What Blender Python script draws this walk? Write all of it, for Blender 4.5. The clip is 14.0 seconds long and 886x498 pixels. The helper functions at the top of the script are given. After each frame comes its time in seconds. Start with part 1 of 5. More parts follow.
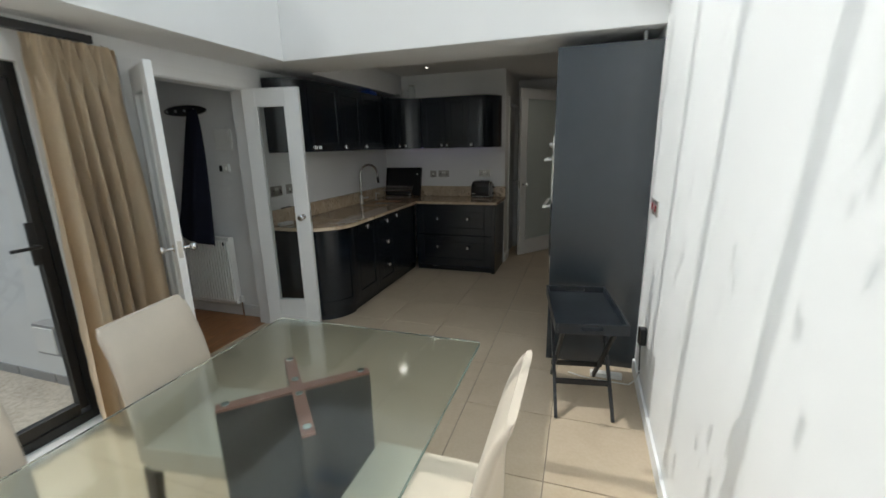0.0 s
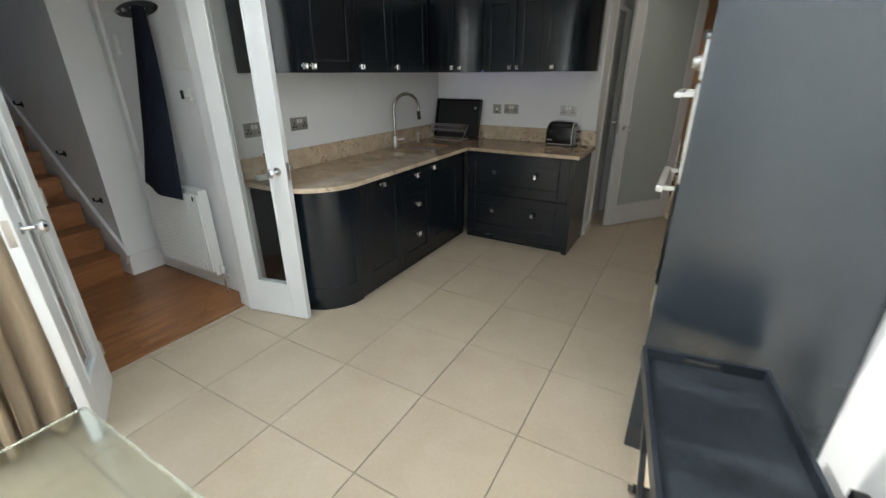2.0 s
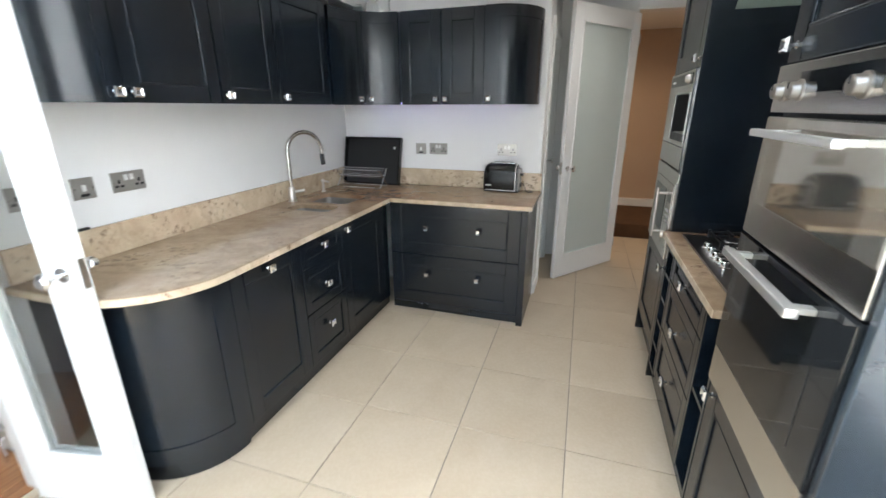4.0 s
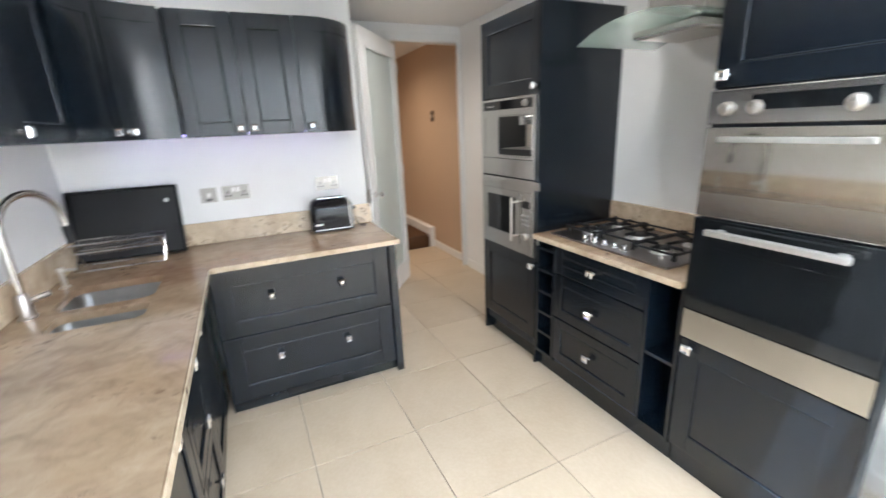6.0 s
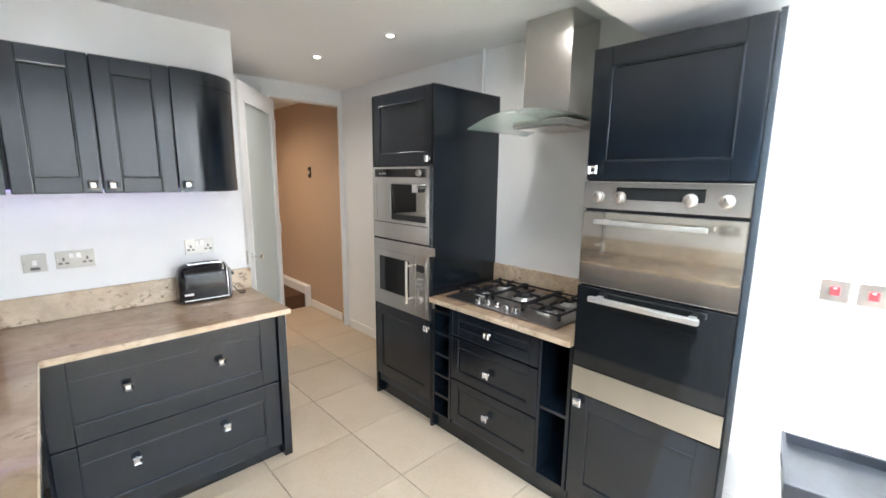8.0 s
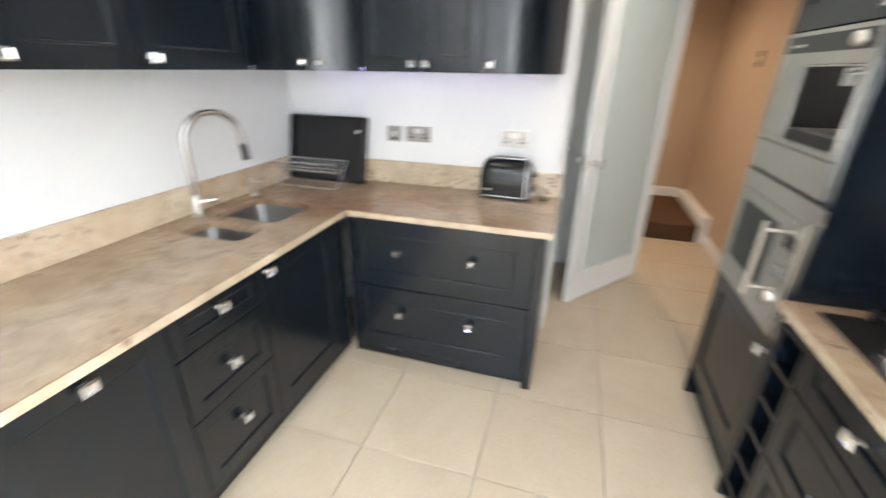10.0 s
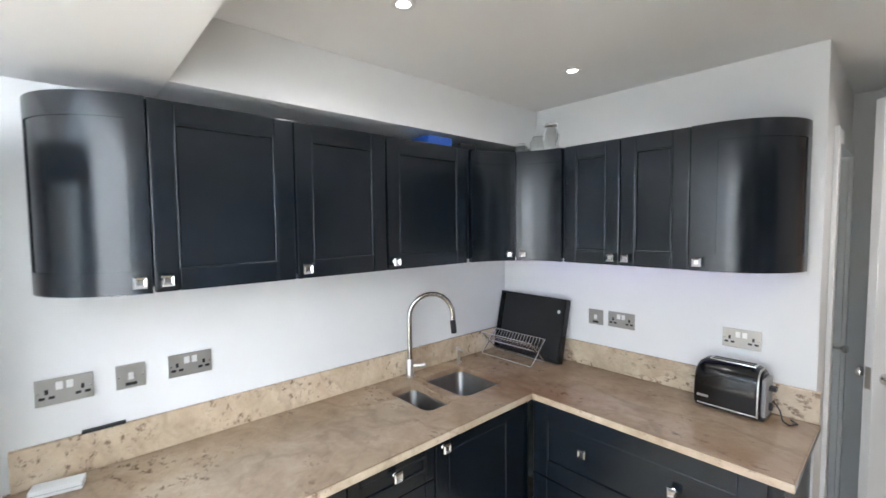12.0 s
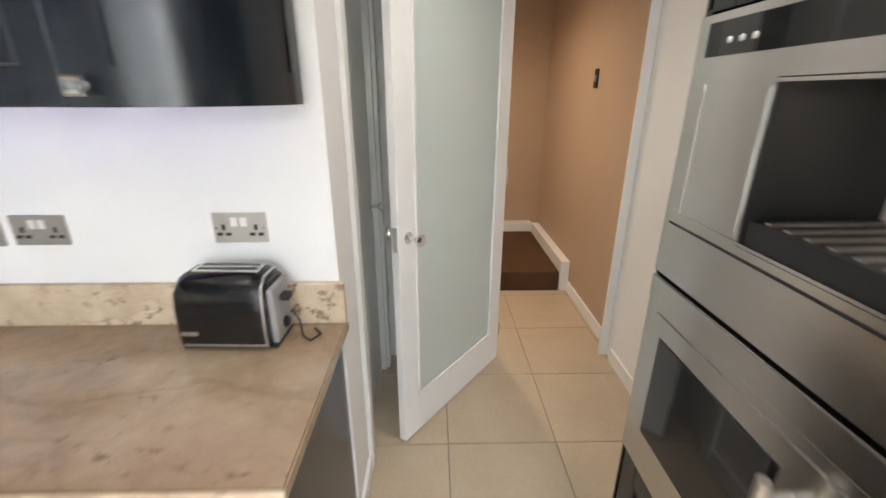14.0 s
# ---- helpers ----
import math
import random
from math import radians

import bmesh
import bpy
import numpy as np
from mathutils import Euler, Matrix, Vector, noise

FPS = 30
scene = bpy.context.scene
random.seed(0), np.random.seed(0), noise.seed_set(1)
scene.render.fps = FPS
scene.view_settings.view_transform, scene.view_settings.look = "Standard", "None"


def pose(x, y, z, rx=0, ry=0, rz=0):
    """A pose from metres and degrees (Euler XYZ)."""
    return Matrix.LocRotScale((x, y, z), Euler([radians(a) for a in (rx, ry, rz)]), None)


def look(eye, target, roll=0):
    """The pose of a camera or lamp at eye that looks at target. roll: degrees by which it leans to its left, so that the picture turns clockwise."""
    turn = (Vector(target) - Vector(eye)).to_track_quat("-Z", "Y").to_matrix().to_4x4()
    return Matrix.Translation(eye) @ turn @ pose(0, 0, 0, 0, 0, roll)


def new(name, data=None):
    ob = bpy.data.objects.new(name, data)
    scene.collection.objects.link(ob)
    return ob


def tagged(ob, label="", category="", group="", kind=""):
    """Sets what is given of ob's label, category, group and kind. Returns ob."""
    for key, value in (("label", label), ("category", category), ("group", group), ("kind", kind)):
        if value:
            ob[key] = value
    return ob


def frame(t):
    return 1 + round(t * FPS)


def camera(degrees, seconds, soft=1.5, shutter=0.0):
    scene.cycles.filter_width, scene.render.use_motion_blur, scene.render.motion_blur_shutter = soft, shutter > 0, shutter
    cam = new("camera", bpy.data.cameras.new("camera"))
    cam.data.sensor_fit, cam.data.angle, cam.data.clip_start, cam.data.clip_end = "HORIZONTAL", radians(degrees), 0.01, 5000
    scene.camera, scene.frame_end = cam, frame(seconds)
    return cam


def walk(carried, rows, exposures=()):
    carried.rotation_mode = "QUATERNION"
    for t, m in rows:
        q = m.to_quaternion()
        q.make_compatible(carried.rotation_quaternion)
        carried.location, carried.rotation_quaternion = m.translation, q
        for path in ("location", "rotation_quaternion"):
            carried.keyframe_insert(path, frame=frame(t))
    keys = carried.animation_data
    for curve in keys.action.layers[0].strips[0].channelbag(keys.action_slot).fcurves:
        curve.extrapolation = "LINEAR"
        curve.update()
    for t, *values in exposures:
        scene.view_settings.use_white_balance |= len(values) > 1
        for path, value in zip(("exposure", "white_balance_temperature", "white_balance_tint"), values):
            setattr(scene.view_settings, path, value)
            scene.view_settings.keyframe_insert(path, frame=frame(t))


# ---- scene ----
cam = camera(93.2, 14.0, shutter=0.5)
PATH = [
    (0, (0.083, -0.049, 1.524), (-0.532, 1.793, 1.046), -1.3),
    (0.5, (0.026, 0.322, 1.503), (-0.61, 2.124, 0.913), -1.0),
    (1, (0.019, 0.668, 1.49), (-0.703, 2.404, 0.808), -1.1),
    (1.5, (0.017, 0.996, 1.5), (-0.823, 2.654, 0.76), -0.9),
    (2, (-0.093, 1.278, 1.485), (-1.024, 2.871, 0.714), -0.4),
    (2.5, (-0.161, 1.589, 1.457), (-1.139, 3.153, 0.684), 0.2),
    (3, (-0.232, 1.807, 1.477), (-1.155, 3.425, 0.749), 0.1),
    (5.5, (-1.357, 2.34, 1.473), (-0.99, 4.213, 0.875), -1.1),
    (6, (-1.615, 2.447, 1.497), (-0.811, 4.19, 0.936), -2.6),
    (6.5, (-1.865, 2.459, 1.533), (-0.587, 3.909, 1.018), -2.9),
    (7, (-1.978, 2.464, 1.589), (-0.54, 3.84, 1.383), -1.1),
    (9.5, (-1.033, 2.883, 1.555), (-0.566, 4.692, 0.843), 1.2),
    (10, (-0.815, 2.987, 1.516), (-1.342, 4.746, 0.724), 0.9),
    (10.5, (-0.684, 3.015, 1.525), (-1.945, 4.348, 0.729), -0.8),
    (11, (-0.668, 3.016, 1.525), (-2.195, 4.089, 0.806), -1.1),
    (11.5, (-0.656, 3.04, 1.609), (-2.198, 4.258, 1.24), 0.1),
    (12, (-0.635, 3.062, 1.699), (-2.117, 4.4, 1.585), -0.6),
    (12.5, (-0.657, 3.187, 1.597), (-1.906, 4.711, 1.255), -3.4),
    (13, (-0.699, 3.506, 1.517), (-1.219, 5.345, 0.926), -4.2),
    (13.5, (-0.635, 3.828, 1.505), (-0.674, 5.726, 0.876), -2.3),
    (14, (-0.577, 4.184, 1.522), (-0.537, 6.059, 0.827), 0.1),
]
EXPOSURES = [
    (0.0, -0.76, 6400, 6), (1.0, -0.42, 6400, 6), (2.0, 0.42, 6300, 6), (2.5, 0.76, 6050, 7), (3.0, 1.10, 6000, 8), (5.5, 2.32, 6100, 9), (6.0, 2.32, 5950, 10), (6.5, 2.20, 5850, 10), (7.0, 2.22, 5800, 10),
    (9.5, 2.62, 6300, 10), (10.0, 2.44, 6200, 10), (10.5, 2.16, 6150, 10), (11.0, 2.00, 6150, 10), (12.0, 2.06, 5850, 10), (12.5, 2.10, 5900, 10), (13.0, 2.40, 6200, 10), (13.5, 2.66, 6250, 10), (14.0, 2.36, 6300, 10)]
walk(cam, [(t, look(eye, target, roll)) for t, eye, target, roll in PATH], EXPOSURES)

# ---- exposure, world, sun, large lights ----
world = bpy.data.worlds.new("sky")
world.use_nodes = True
scene.world = world
wn = world.node_tree
sky = wn.nodes.new("ShaderNodeTexSky")
sky.sky_type = "NISHITA"
sky.sun_disc = False
sky.sun_elevation = radians(53)
sky.sun_rotation = radians(261.5)
wn.links.new(sky.outputs[0], wn.nodes["Background"].inputs[0])
wn.nodes["Background"].inputs[1].default_value = 0.125

sun_data = bpy.data.lights.new("sun", "SUN")
sun_data.energy = 2.6
sun_data.angle = radians(0.35)
sun_data.color = (1.0, 0.97, 0.93)
sun = new("sun", sun_data)
sun.matrix_world = look((-16.4, -3, 20), (-15.66, -2.85, 19))


def area_lamp(name, eye, target, sx, sy, watts, colour):
    d = bpy.data.lights.new(name, "AREA")
    d.shape, d.size, d.size_y, d.energy, d.color = "RECTANGLE", sx, sy, watts, colour
    o = new(name, d)
    o.matrix_world = look(eye, target)
    return o


# sky light through the roof glazing and the patio door
area_lamp("skylight_glow", (-0.8, 0.6, 3.15), (-0.8, 0.601, 0), 2.5, 4.2, 46, (0.84, 0.93, 1.0))
area_lamp("patio_glow", (-2.65, 0.12, 1.0), (0, 0.12, 1.0), 1.5, 1.75, 16, (0.92, 0.97, 1.0))


# ---- materials ----
def mat(name):
    m = bpy.data.materials.new(name)
    m.use_nodes = True
    return m, m.node_tree, m.node_tree.nodes["Principled BSDF"]


def coords(nt, scale=(1, 1, 1)):
    tc = nt.nodes.new("ShaderNodeTexCoord")
    mp = nt.nodes.new("ShaderNodeMapping")
    mp.inputs["Scale"].default_value = scale
    nt.links.new(tc.outputs["Object"], mp.inputs["Vector"])
    return mp.outputs[0]


def noise_node(nt, vec, scale, detail=4.0, rough=0.6, distort=0.0):
    n = nt.nodes.new("ShaderNodeTexNoise")
    n.inputs["Scale"].default_value = scale
    n.inputs["Detail"].default_value = detail
    n.inputs["Roughness"].default_value = rough
    n.inputs["Distortion"].default_value = distort
    nt.links.new(vec, n.inputs["Vector"])
    return n.outputs[0]


def ramp(nt, value, stops):
    r = nt.nodes.new("ShaderNodeValToRGB")
    e = r.color_ramp.elements
    while len(e) < len(stops):
        e.new(0.5)
    for k, (p, c) in enumerate(stops):
        e[k].position = p
        e[k].color = (*c, 1) if len(c) == 3 else c
    nt.links.new(value, r.inputs[0])
    return r.outputs[0]


def mixed(nt, fac, a, b, mode="MIX"):
    m = nt.nodes.new("ShaderNodeMix")
    m.data_type, m.blend_type = "RGBA", mode
    for sock, v in ((m.inputs[0], fac), (m.inputs[6], a), (m.inputs[7], b)):
        if isinstance(v, (int, float)):
            sock.default_value = v
        elif isinstance(v, tuple):
            sock.default_value = (*v, 1)
        else:
            nt.links.new(v, sock)
    return m.outputs[2]


def relief(nt, bsdf, height, strength, distance=0.002):
    b = nt.nodes.new("ShaderNodeBump")
    b.inputs["Strength"].default_value = strength
    b.inputs["Distance"].default_value = distance
    nt.links.new(height, b.inputs["Height"])
    nt.links.new(b.outputs[0], bsdf.inputs["Normal"])


def surface(name, colour, rough, vary=0.08, scale=3.0, fine=120.0, bump=0.1, metal=0.0, rvary=0.08, spec=0.5, stretch=(1, 1, 1), coat=0.0):
    """A plain surface with blotches at a large and a fine scale, uneven gloss and a fine relief."""
    m, nt, b = mat(name)
    v = coords(nt, stretch)
    big = noise_node(nt, v, scale)
    small = noise_node(nt, v, fine, 2.0)
    dark = tuple(c * (1 - vary) for c in colour)
    light = tuple(min(1, c * (1 + vary)) for c in colour)
    c1 = ramp(nt, big, [(0.3, dark), (0.7, light)])
    c2 = mixed(nt, 0.25 * min(1, vary * 6), c1, ramp(nt, small, [(0.35, dark), (0.65, light)]))
    nt.links.new(c2, b.inputs["Base Color"])
    r = ramp(nt, big, [(0.3, (rough - rvary,) * 3), (0.7, (rough + rvary,) * 3)])
    nt.links.new(r, b.inputs["Roughness"])
    b.inputs["Metallic"].default_value = metal
    b.inputs["Specular IOR Level"].default_value = spec
    b.inputs["Coat Weight"].default_value = coat
    if bump:
        relief(nt, b, small, bump)
    return m


WALL = surface("white_wall_paint", (0.865, 0.865, 0.86), 0.55, 0.02, 1.2, 220, 0.06, spec=0.3)
CEIL = surface("ceiling_paint", (0.89, 0.885, 0.875), 0.7, 0.02, 1.0, 200, 0.05, spec=0.2)
TAN = surface("tan_wall_paint", (0.50, 0.37, 0.265), 0.6, 0.05, 1.5, 200, 0.08, spec=0.3)
GLOSSWHITE = surface("white_gloss_woodwork", (0.84, 0.84, 0.83), 0.42, 0.02, 5, 60, 0.04)
NAVY = surface("navy_satin_paint", (0.0048, 0.0086, 0.0140), 0.245, 0.14, 4, 300, 0.04, rvary=0.018, spec=0.62)
NAVYPANEL = surface("slate_blue_panel", (0.020, 0.027, 0.034), 0.24, 0.10, 2.5, 300, 0.03, rvary=0.02, spec=0.85)
CARCASS = surface("dark_carcass_board", (0.012, 0.016, 0.024), 0.5, 0.1, 5, 200, 0.04)
STEEL = surface("brushed_steel", (0.57, 0.555, 0.53), 0.23, 0.02, 30, 200, 0.0, 1.0, 0.015, stretch=(1, 0.1, 6))
CHROME = surface("polished_chrome", (0.78, 0.78, 0.78), 0.09, 0.03, 8, 60, 0.0, 1.0, 0.03)
TAPSTEEL = surface("brushed_tap_steel", (0.60, 0.58, 0.55), 0.21, 0.04, 20, 120, 0.0, 1.0, 0.02)
SATIN = surface("satin_nickel", (0.60, 0.57, 0.53), 0.335, 0.05, 8, 80, 0.03, 1.0, 0.04)
BRIGHTSTEEL = surface("bright_satin_steel", (0.86, 0.85, 0.83), 0.34, 0.03, 8, 60, 0.0, 0.9, 0.03)
BLACKGLASS = surface("black_oven_glass", (0.008, 0.009, 0.010), 0.05, 0.1, 3, 50, 0.0, rvary=0.02)
BLACK = surface("black_satin", (0.012, 0.012, 0.013), 0.4, 0.15, 6, 150, 0.06)
BLACKGLOSS = surface("black_gloss_plastic", (0.010, 0.010, 0.011), 0.16, 0.1, 6, 150, 0.02, rvary=0.05)
IRON = surface("cast_iron", (0.011, 0.011, 0.012), 0.5, 0.2, 20, 260, 0.3)
FRAMEBLACK = surface("black_aluminium", (0.009, 0.0095, 0.010), 0.42, 0.12, 4, 200, 0.05)
TRAYBLACK = surface("worn_black_tray", (0.014, 0.017, 0.022), 0.31, 0.10, 5, 90, 0.02, rvary=0.02, spec=0.4)
SINKSTEEL = surface("sink_steel", (0.22, 0.21, 0.20), 0.335, 0.12, 14, 90, 0.0, 1.0, 0.05)
HOBPLATE = surface("dark_hob_steel", (0.33, 0.30, 0.28), 0.315, 0.06, 6, 120, 0.0, 1.0, 0.03)
DUSTY = surface("dusty_black_tray_floor", (0.018, 0.021, 0.025), 0.31, 0.6, 4.5, 40, 0.0, rvary=0.02, spec=0.4)
CREAM = surface("cream_leather", (0.62, 0.54, 0.44), 0.42, 0.06, 5, 260, 0.22)
BASEGLOSS = surface("dark_gloss_lacquer", (0.045, 0.040, 0.042), 0.16, 0.15, 4, 120, 0.02)
PLATE = surface("brushed_plate", (0.40, 0.385, 0.36), 0.42, 0.04, 20, 120, 0.02, 0.6)
SHINYPLATE = surface("polished_plate", (0.47, 0.455, 0.43), 0.38, 0.04, 20, 120, 0.0, 0.7)
COPPER = surface("rosewood_edge", (0.30, 0.13, 0.10), 0.37, 0.15, 9, 120, 0.05)
COAT = surface("navy_wool", (0.012, 0.014, 0.026), 0.9, 0.25, 6, 420, 0.5, spec=0.15)
RADIATOR = surface("radiator_enamel", (0.80, 0.80, 0.78), 0.38, 0.02, 4, 90, 0.02)
PLASTICW = surface("white_plastic", (0.80, 0.80, 0.78), 0.35, 0.03, 6, 90, 0.02)
CARPET = surface("brown_carpet", (0.10, 0.056, 0.032), 0.95, 0.25, 4, 380, 0.9, spec=0.1)
REDSW = surface("red_switch", (0.30, 0.022, 0.026), 0.37, 0.05, 6, 90, 0.0)
RENDERWALL = surface("white_exterior_render", (0.82, 0.82, 0.80), 0.8, 0.06, 1.5, 60, 0.4)
GROUT = surface("tile_grout", (0.26, 0.22, 0.18), 0.85, 0.15, 6, 150, 0.3)
BLUE = surface("blue_plastic", (0.02, 0.09, 0.45), 0.4, 0.05, 6, 90, 0.0)
GREYPL = surface("grey_plastic", (0.30, 0.30, 0.30), 0.45, 0.05, 6, 90, 0.02)
LAMPBODY = surface("lamp_trim_white", (0.8, 0.8, 0.78), 0.35, 0.02, 6, 90, 0.0)


def make_tile_material():
    m, nt, b = mat("cream_porcelain_tile")
    v = coords(nt)
    oi = nt.nodes.new("ShaderNodeObjectInfo")
    add = nt.nodes.new("ShaderNodeVectorMath")
    add.operation = "ADD"
    sc = nt.nodes.new("ShaderNodeVectorMath")
    sc.operation = "SCALE"
    sc.inputs[0].default_value = (37.0, 19.0, 11.0)
    nt.links.new(oi.outputs["Random"], sc.inputs["Scale"])
    nt.links.new(v, add.inputs[0])
    nt.links.new(sc.outputs[0], add.inputs[1])
    vec = add.outputs[0]
    cloud = noise_node(nt, vec, 3.2, 6, 0.62, 0.6)
    fine = noise_node(nt, vec, 60, 3, 0.6)
    c = ramp(nt, cloud, [(0.28, (0.50, 0.395, 0.275)), (0.5, (0.545, 0.44, 0.315)), (0.75, (0.59, 0.485, 0.36))])
    c = mixed(nt, 0.18, c, ramp(nt, fine, [(0.4, (0.41, 0.335, 0.245)), (0.62, (0.53, 0.455, 0.36))]))
    tone = ramp(nt, oi.outputs["Random"], [(0.0, (0.95, 0.95, 0.95)), (1.0, (1.0, 1.0, 1.0))])
    c = mixed(nt, 1.0, c, tone, "MULTIPLY")
    nt.links.new(c, b.inputs["Base Color"])
    nt.links.new(ramp(nt, cloud, [(0.3, (0.30,) * 3), (0.7, (0.40,) * 3)]), b.inputs["Roughness"])
    relief(nt, b, fine, 0.03)
    return m


def make_granite(name, tint, blotch, warm):
    """Polished granite: cloudy beige ground, thin drifting veins, clusters of dark flakes and a rusty patch."""
    m, nt, b = mat(name)
    v = coords(nt)
    turned = nt.nodes.new("ShaderNodeMapping")
    turned.inputs["Rotation"].default_value = (0, 0, radians(-38))
    turned.inputs["Scale"].default_value = (0.75, 1.15, 1.0)
    nt.links.new(v, turned.inputs["Vector"])
    vd = turned.outputs[0]
    cloud = noise_node(nt, vd, 3.2, 5, 0.55, 0.5)
    blot = noise_node(nt, v, 12, 6, 0.70, 0.5)
    speck = noise_node(nt, v, 150, 3, 0.7)
    vein = noise_node(nt, vd, 1.6, 5, 0.55, 0.4)
    flake = noise_node(nt, vd, 30, 5, 0.7, 0.2)
    cluster = noise_node(nt, vd, 3.6, 4, 0.55, 0.4)
    wash = noise_node(nt, vd, 1.7, 5, 0.6, 0.6)
    c = ramp(nt, cloud, [(0.26, (0.32, 0.245, 0.175)), (0.44, (0.45, 0.365, 0.27)), (0.58, (0.55, 0.465, 0.36)), (0.76, (0.67, 0.60, 0.50))])
    c = mixed(nt, 0.36, c, ramp(nt, blot, [(0.30, (0.20, 0.145, 0.10)), (0.42, (0.38, 0.305, 0.22)), (0.56, (0.51, 0.435, 0.335)), (0.72, (0.66, 0.60, 0.52))]))
    c = mixed(nt, ramp(nt, wash, [(0.46, (0, 0, 0)), (0.68, (0.5,) * 3)]), c, (0.43, 0.30, 0.22))
    # rusty pink drift in the stone
    far = nt.nodes.new("ShaderNodeVectorMath")
    far.operation = "DISTANCE"
    far.inputs[1].default_value = (0.10, 0.66, 0.0)
    nt.links.new(v, far.inputs[0])
    patch = mixed(nt, 1.0, ramp(nt, far.outputs["Value"], [(0.10, (warm,) * 3), (0.68, (0, 0, 0))]), ramp(nt, wash, [(0.30, (0.25,) * 3), (0.55, (1, 1, 1))]), "MULTIPLY")
    c = mixed(nt, patch, c, (0.33, 0.185, 0.13))
    c = mixed(nt, ramp(nt, vein, [(0.474, (0, 0, 0)), (0.498, (0.30,) * 3), (0.518, (0, 0, 0))]), c, (0.22, 0.145, 0.10))
    spots = mixed(nt, 1.0, ramp(nt, flake, [(0.55, (0, 0, 0)), (0.63, (0.8,) * 3)]), ramp(nt, cluster, [(0.50 - blotch, (0, 0, 0)), (0.62 - blotch, (1, 1, 1))]), "MULTIPLY")
    c = mixed(nt, spots, c, (0.13, 0.08, 0.055))
    c = mixed(nt, ramp(nt, speck, [(0.66, (0, 0, 0)), (0.72, (0.5,) * 3)]), c, (0.09, 0.065, 0.05))
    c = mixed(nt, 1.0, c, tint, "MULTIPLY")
    nt.links.new(c, b.inputs["Base Color"])
    nt.links.new(ramp(nt, blot, [(0.3, (0.05,) * 3), (0.7, (0.12,) * 3)]), b.inputs["Roughness"])
    b.inputs["Specular IOR Level"].default_value = 0.6
    relief(nt, b, speck, 0.015, 0.0005)
    return m


def make_wood(name, dark, mid, light, axis):
    m, nt, b = mat(name)
    st = [5.0, 5.0, 5.0]
    st[axis] = 0.9
    v = coords(nt, tuple(st))
    oi = nt.nodes.new("ShaderNodeObjectInfo")
    sc = nt.nodes.new("ShaderNodeVectorMath")
    sc.operation = "SCALE"
    sc.inputs[0].default_value = (91.0, 67.0, 43.0)
    add = nt.nodes.new("ShaderNodeVectorMath")
    nt.links.new(oi.outputs["Random"], sc.inputs["Scale"])
    nt.links.new(v, add.inputs[0])
    nt.links.new(sc.outputs[0], add.inputs[1])
    g = noise_node(nt, add.outputs[0], 1.6, 7, 0.62, 1.6)
    f = noise_node(nt, add.outputs[0], 9, 3, 0.7, 0.3)
    c = ramp(nt, g, [(0.28, dark), (0.5, mid), (0.72, light)])
    c = mixed(nt, 0.15, c, ramp(nt, f, [(0.35, dark), (0.65, light)]))
    c = mixed(nt, 1.0, c, ramp(nt, oi.outputs["Random"], [(0, (0.74, 0.72, 0.70)), (1, (1, 1, 1))]), "MULTIPLY")
    nt.links.new(c, b.inputs["Base Color"])
    nt.links.new(ramp(nt, g, [(0.3, (0.285,) * 3), (0.7, (0.37,) * 3)]), b.inputs["Roughness"])
    relief(nt, b, f, 0.08)
    return m


def make_glass(name, colour, rough):
    m, nt, b = mat(name)
    b.inputs["Base Color"].default_value = (*colour, 1)
    b.inputs["Transmission Weight"].default_value = 1.0
    b.inputs["Roughness"].default_value = rough
    b.inputs["IOR"].default_value = 1.45
    if rough > 0.1:
        v = coords(nt)
        relief(nt, b, noise_node(nt, v, 300, 2), 0.3, 0.001)
    return m


def make_curtain():
    m, nt, b = mat("beige_curtain_cloth")
    v = coords(nt)
    w = noise_node(nt, coords(nt, (60, 60, 700)), 1.0, 2)
    big = noise_node(nt, v, 3.0, 4)
    c = ramp(nt, big, [(0.3, (0.76, 0.61, 0.43)), (0.7, (0.85, 0.71, 0.52))])
    c = mixed(nt, 0.3, c, ramp(nt, w, [(0.35, (0.58, 0.45, 0.29)), (0.65, (0.80, 0.66, 0.48))]))
    nt.links.new(c, b.inputs["Base Color"])
    b.inputs["Roughness"].default_value = 0.75
    b.inputs["Sheen Weight"].default_value = 0.2
    relief(nt, b, w, 0.25)
    thin = nt.nodes.new("ShaderNodeBsdfTranslucent")
    nt.links.new(c, thin.inputs["Color"])
    blend = nt.nodes.new("ShaderNodeMixShader")
    blend.inputs[0].default_value = 0.06
    nt.links.new(b.outputs[0], blend.inputs[1])
    nt.links.new(thin.outputs[0], blend.inputs[2])
    nt.links.new(blend.outputs[0], nt.nodes["Material Output"].inputs["Surface"])
    return m


def make_paving():
    m, nt, b = mat("weathered_patio_paving")
    v = coords(nt)
    big = noise_node(nt, v, 2.2, 6, 0.65, 0.6)
    small = noise_node(nt, v, 40, 4, 0.7)
    c = ramp(nt, big, [(0.3, (0.40, 0.35, 0.28)), (0.5, (0.55, 0.50, 0.42)), (0.75, (0.64, 0.59, 0.51))])
    c = mixed(nt, 0.5, c, ramp(nt, small, [(0.35, (0.18, 0.14, 0.10)), (0.6, (0.48, 0.43, 0.36))]))
    nt.links.new(c, b.inputs["Base Color"])
    b.inputs["Roughness"].default_value = 0.9
    relief(nt, b, small, 0.5, 0.004)
    return m


